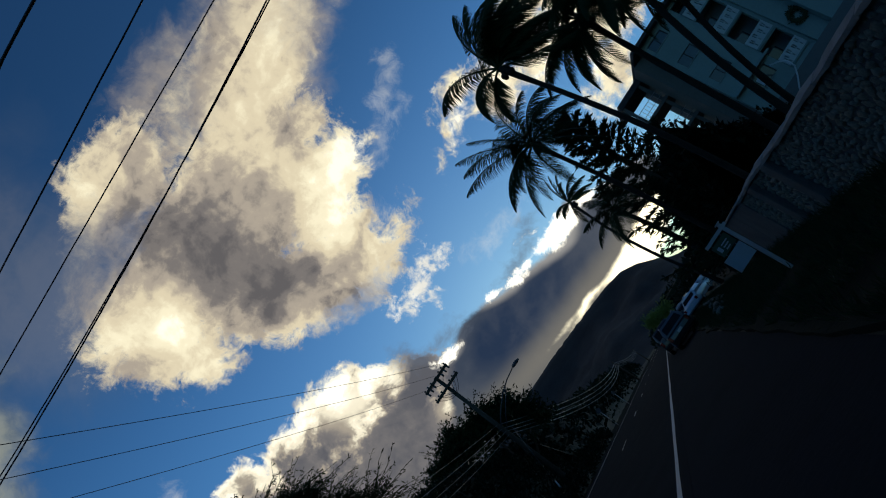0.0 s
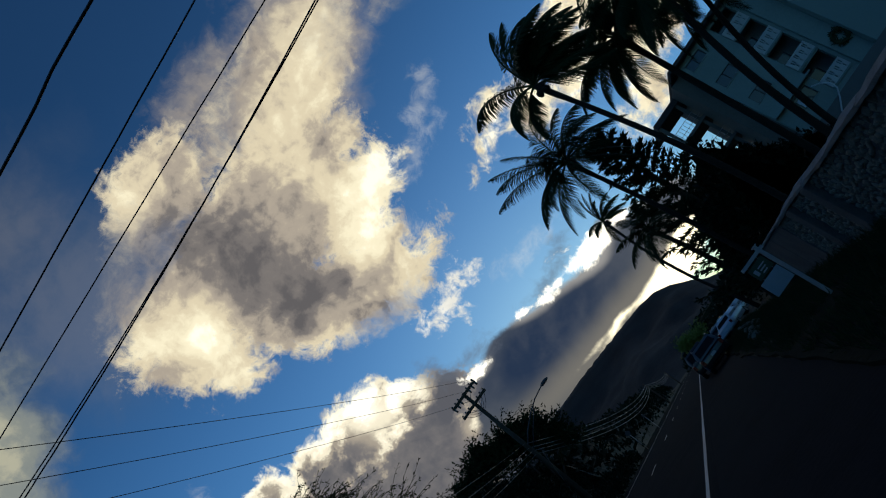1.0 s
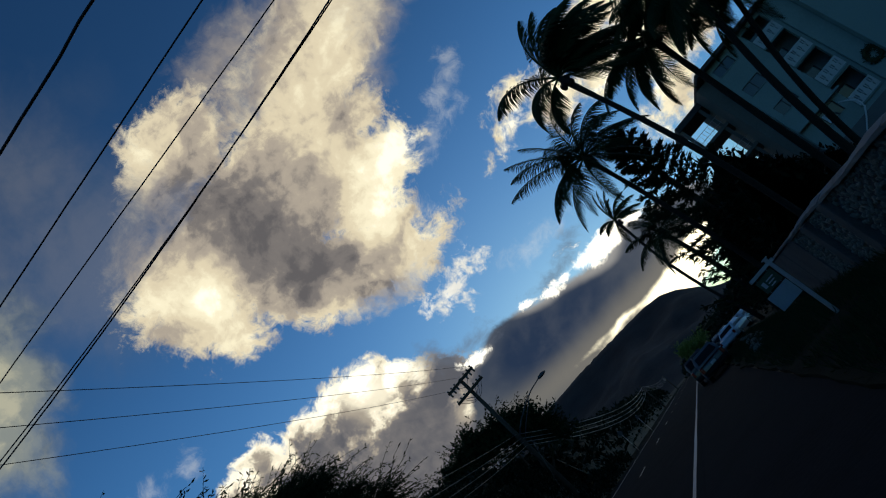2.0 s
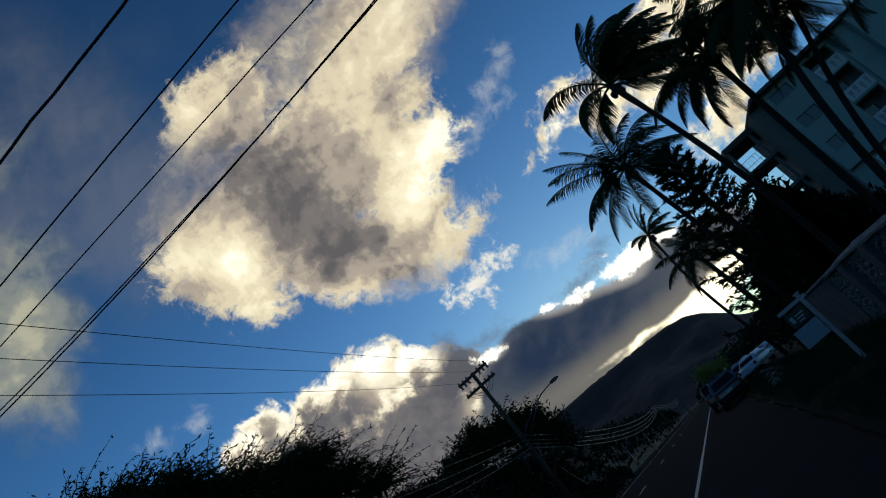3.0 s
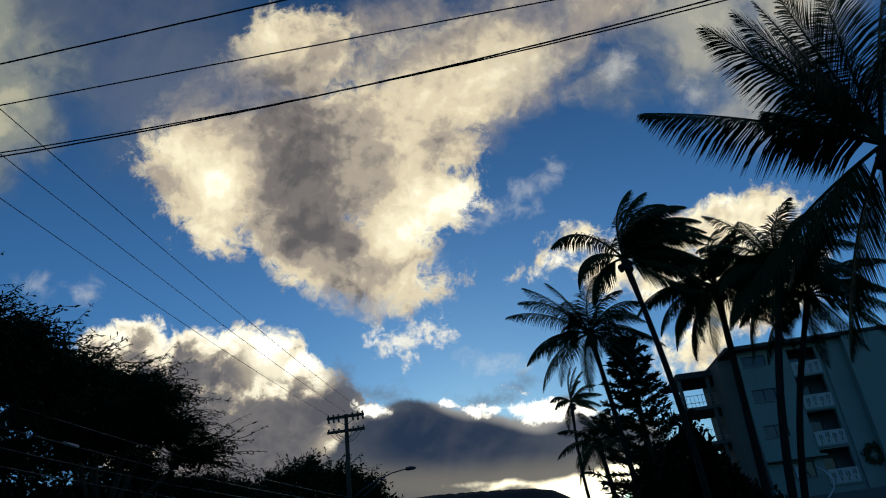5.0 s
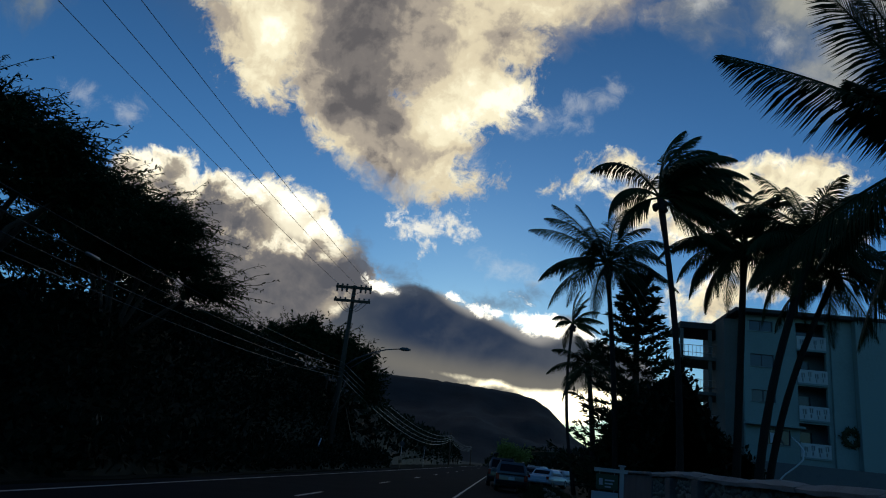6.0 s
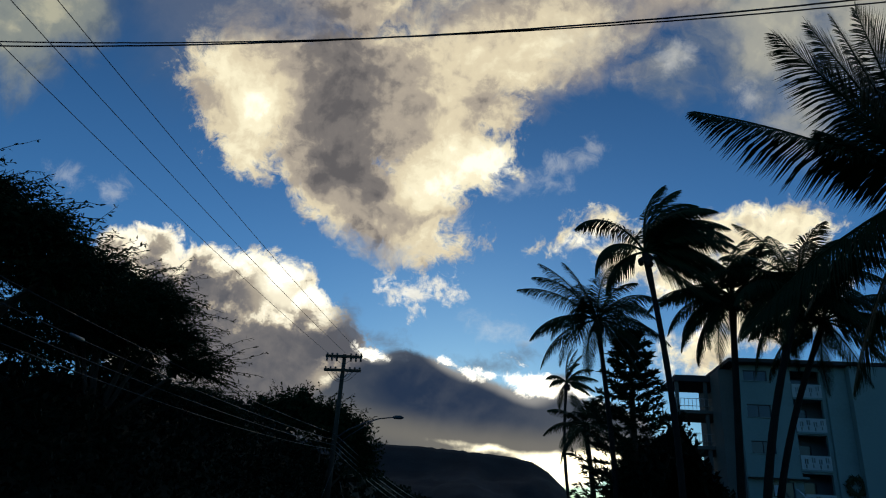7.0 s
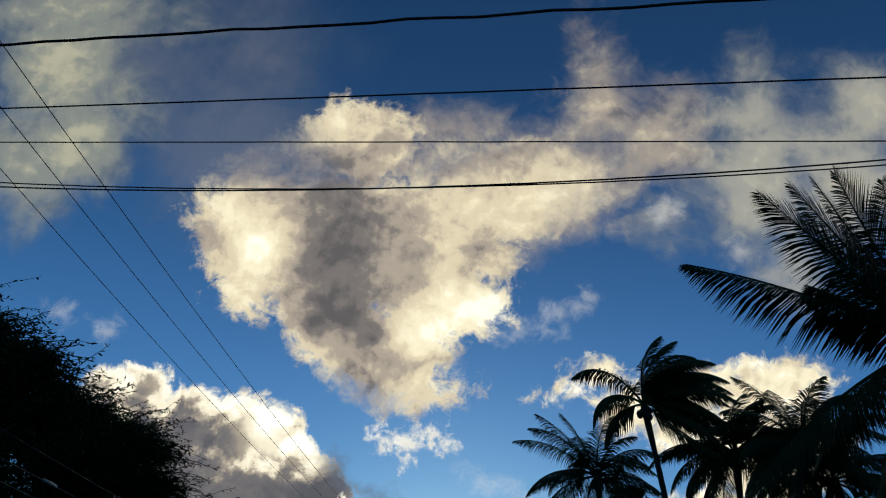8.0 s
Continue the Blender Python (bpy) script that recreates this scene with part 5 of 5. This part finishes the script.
def grass():
    rng = np.random.default_rng(77)
    n = 30000
    x, y = rng.uniform(0.95, 3.7, n), 4 + 50 * rng.uniform(0, 1, n) ** 1.6
    keep = np.array([noise.noise(Vector((a * 0.8, b * 0.5, 9))) > -0.15 - 0.25 * (a - 1.5) for a, b in zip(x, y)])
    x, y = x[keep], y[keep]
    p = np.stack([x, y, np.full(len(x), 0.03)], 1)
    v, f = blades(p, unit(rng.normal(size=(len(x), 3)) * 0.45 + np.array([0.1, 0, 0.9])), rng.uniform(0.08, 0.34, len(x)), rng.uniform(0.008, 0.022, len(x)), rng)
    sheet("grass", v.tolist(), f.tolist(), GRASS, None, "rough dark grass and weeds on the verge", "stuff")


grass()


# ---- stone wall along the verge (its stones last) ----
WX = 3.75


def wall_top(y):
    return min(1.60, 1.50 + 0.012 * (y - 7.7)) + 0.012 * math.sin(y * 0.9) + 0.02 * noise.noise(Vector((y * 0.6, 0, 4)))


def stone_wall():
    wall = tagged(new("wall_stone"), "rough stone garden wall with an uneven concrete cap", kind="structure")
    bm = bmesh.new()
    ys = np.arange(2.0, 19.01, 0.5)
    rows = []
    for y in ys:
        z = wall_top(y) - 0.08
        rows.append([bm.verts.new((WX + a, y, c)) for a, c in ((0.05, -0.1), (0.05, z), (0.38, z), (0.38, -0.1))])
    for a, c in zip(rows, rows[1:]):
        for k in range(3):
            bm.faces.new((a[k], c[k], c[k + 1], a[k + 1]))
    bm.faces.new(rows[0])
    bm.faces.new(rows[-1][::-1])
    part("wall_core", bm, MORTAR, wall)
    # cap in lengths, each a little askew
    y = 2.0
    rng = random.Random(12)
    while y < 18.9:
        ln = min(rng.uniform(1.3, 2.4), 19.0 - y)
        bm = bmesh.new()
        n = 6
        rr = []
        for i in range(n + 1):
            yy = y + ln * i / n - (0.012 if i == n else 0)
            hump = 0.035 * math.sin(math.pi * i / n) * (1 if ln > 1.2 else 0.4)
            z = wall_top(yy) - 0.085
            j = lambda: rng.uniform(-0.012, 0.012)
            rr.append([bm.verts.new((WX + a + j(), yy, z + c + j())) for a, c in ((-0.05, 0), (-0.06, 0.055), (0.06, 0.10 + hump), (0.34, 0.10 + hump), (0.47, 0.05), (0.46, 0))])
        for a, c in zip(rr, rr[1:]):
            for k in range(6):
                bm.faces.new((a[k], c[k], c[(k + 1) % 6], a[(k + 1) % 6]))
        bm.faces.new(rr[0])
        bm.faces.new(rr[-1][::-1])
        part("cap", bm, CAP, wall)
        y += ln
    # piers
    for y in (14.4, 16.7):
        part("pier", boxed(WX - 0.10, WX + 0.3, y - 0.25, y + 0.25, -0.1, 1.5, 0.03), RENDERED, wall, "rendered grey pier")
    # stones: a few shapes, shared
    rng = random.Random(31)
    shapes = []
    for k in range(12):
        b2 = bmesh.new()
        bmesh.ops.create_icosphere(b2, subdivisions=1, radius=0.5)
        for q in b2.verts:
            q.co *= 1 + 0.45 * noise.noise(q.co * 2.2 + Vector((k * 5.3, 0, 0)))
            q.co.y = max(-0.46, min(0.46, q.co.y * 1.15))
            q.co.z = max(-0.44, min(0.44, q.co.z * 1.15))
        me = bpy.data.meshes.new("stone")
        b2.to_mesh(me)
        b2.free()
        me.materials.append(STONE)
        me.polygons.foreach_set("use_smooth", [True] * len(me.polygons))
        shapes.append(me)
    rest_v, rest_f, count = [], [], 0
    placed = {}
    for tries in range(14000):
        y, z = rng.uniform(2.05, 18.9), rng.uniform(0.0, 1.5)
        if z > wall_top(y) - 0.13 or any(abs(y - q) < 0.33 for q in (14.4, 16.7)):
            continue
        s = rng.uniform(0.10, 0.23)
        cell = (int(y / 0.3), int(z / 0.3))
        near = [q for dy in (-1, 0, 1) for dz in (-1, 0, 1) for q in placed.get((cell[0] + dy, cell[1] + dz), ())]
        if any(math.hypot(y - q[0], (z - q[1]) * 1.25) < 0.47 * (s + q[2]) * 0.86 for q in near):
            continue
        placed.setdefault(cell, []).append((y, z, s))
        m = pose(WX + 0.06, y, z, rng.uniform(-40, 40), rng.uniform(-5, 5), rng.uniform(-5, 5)) @ Matrix.Diagonal((rng.uniform(0.07, 0.13), s * rng.uniform(1.05, 1.35), s * rng.uniform(0.8, 1.0), 1))
        me = rng.choice(shapes)
        if count < 300 and 7.2 < y < 13.6:
            ob = new("stone", me)
            ob.parent = wall
            ob.matrix_basis = m
            count += 1
        else:
            k = len(rest_v)
            rest_v += [tuple(m @ q.co) for q in me.vertices]
            rest_f += [tuple(i + k for i in p.vertices) for p in me.polygons]
    sheet("stones", rest_v, rest_f, STONE, wall, "", "stuff", True)
    # a lower rendered stretch that carries on past the gap
    low = tagged(new("wall_rendered"), "grey rendered wall continuing beyond the stone wall", kind="structure")
    for y0, y1 in ((19.0, 21.2), (21.22, 23.9)):
        part("panel", boxed(WX + 0.02, WX + 0.34, y0, y1 - 0.02, -0.1, 1.53, 0.03), RENDERED, low)
        part("cap", boxed(WX - 0.05, WX + 0.42, y0 - 0.0, y1 - 0.02, 1.532, 1.61, 0.03), CAP, low)


stone_wall()
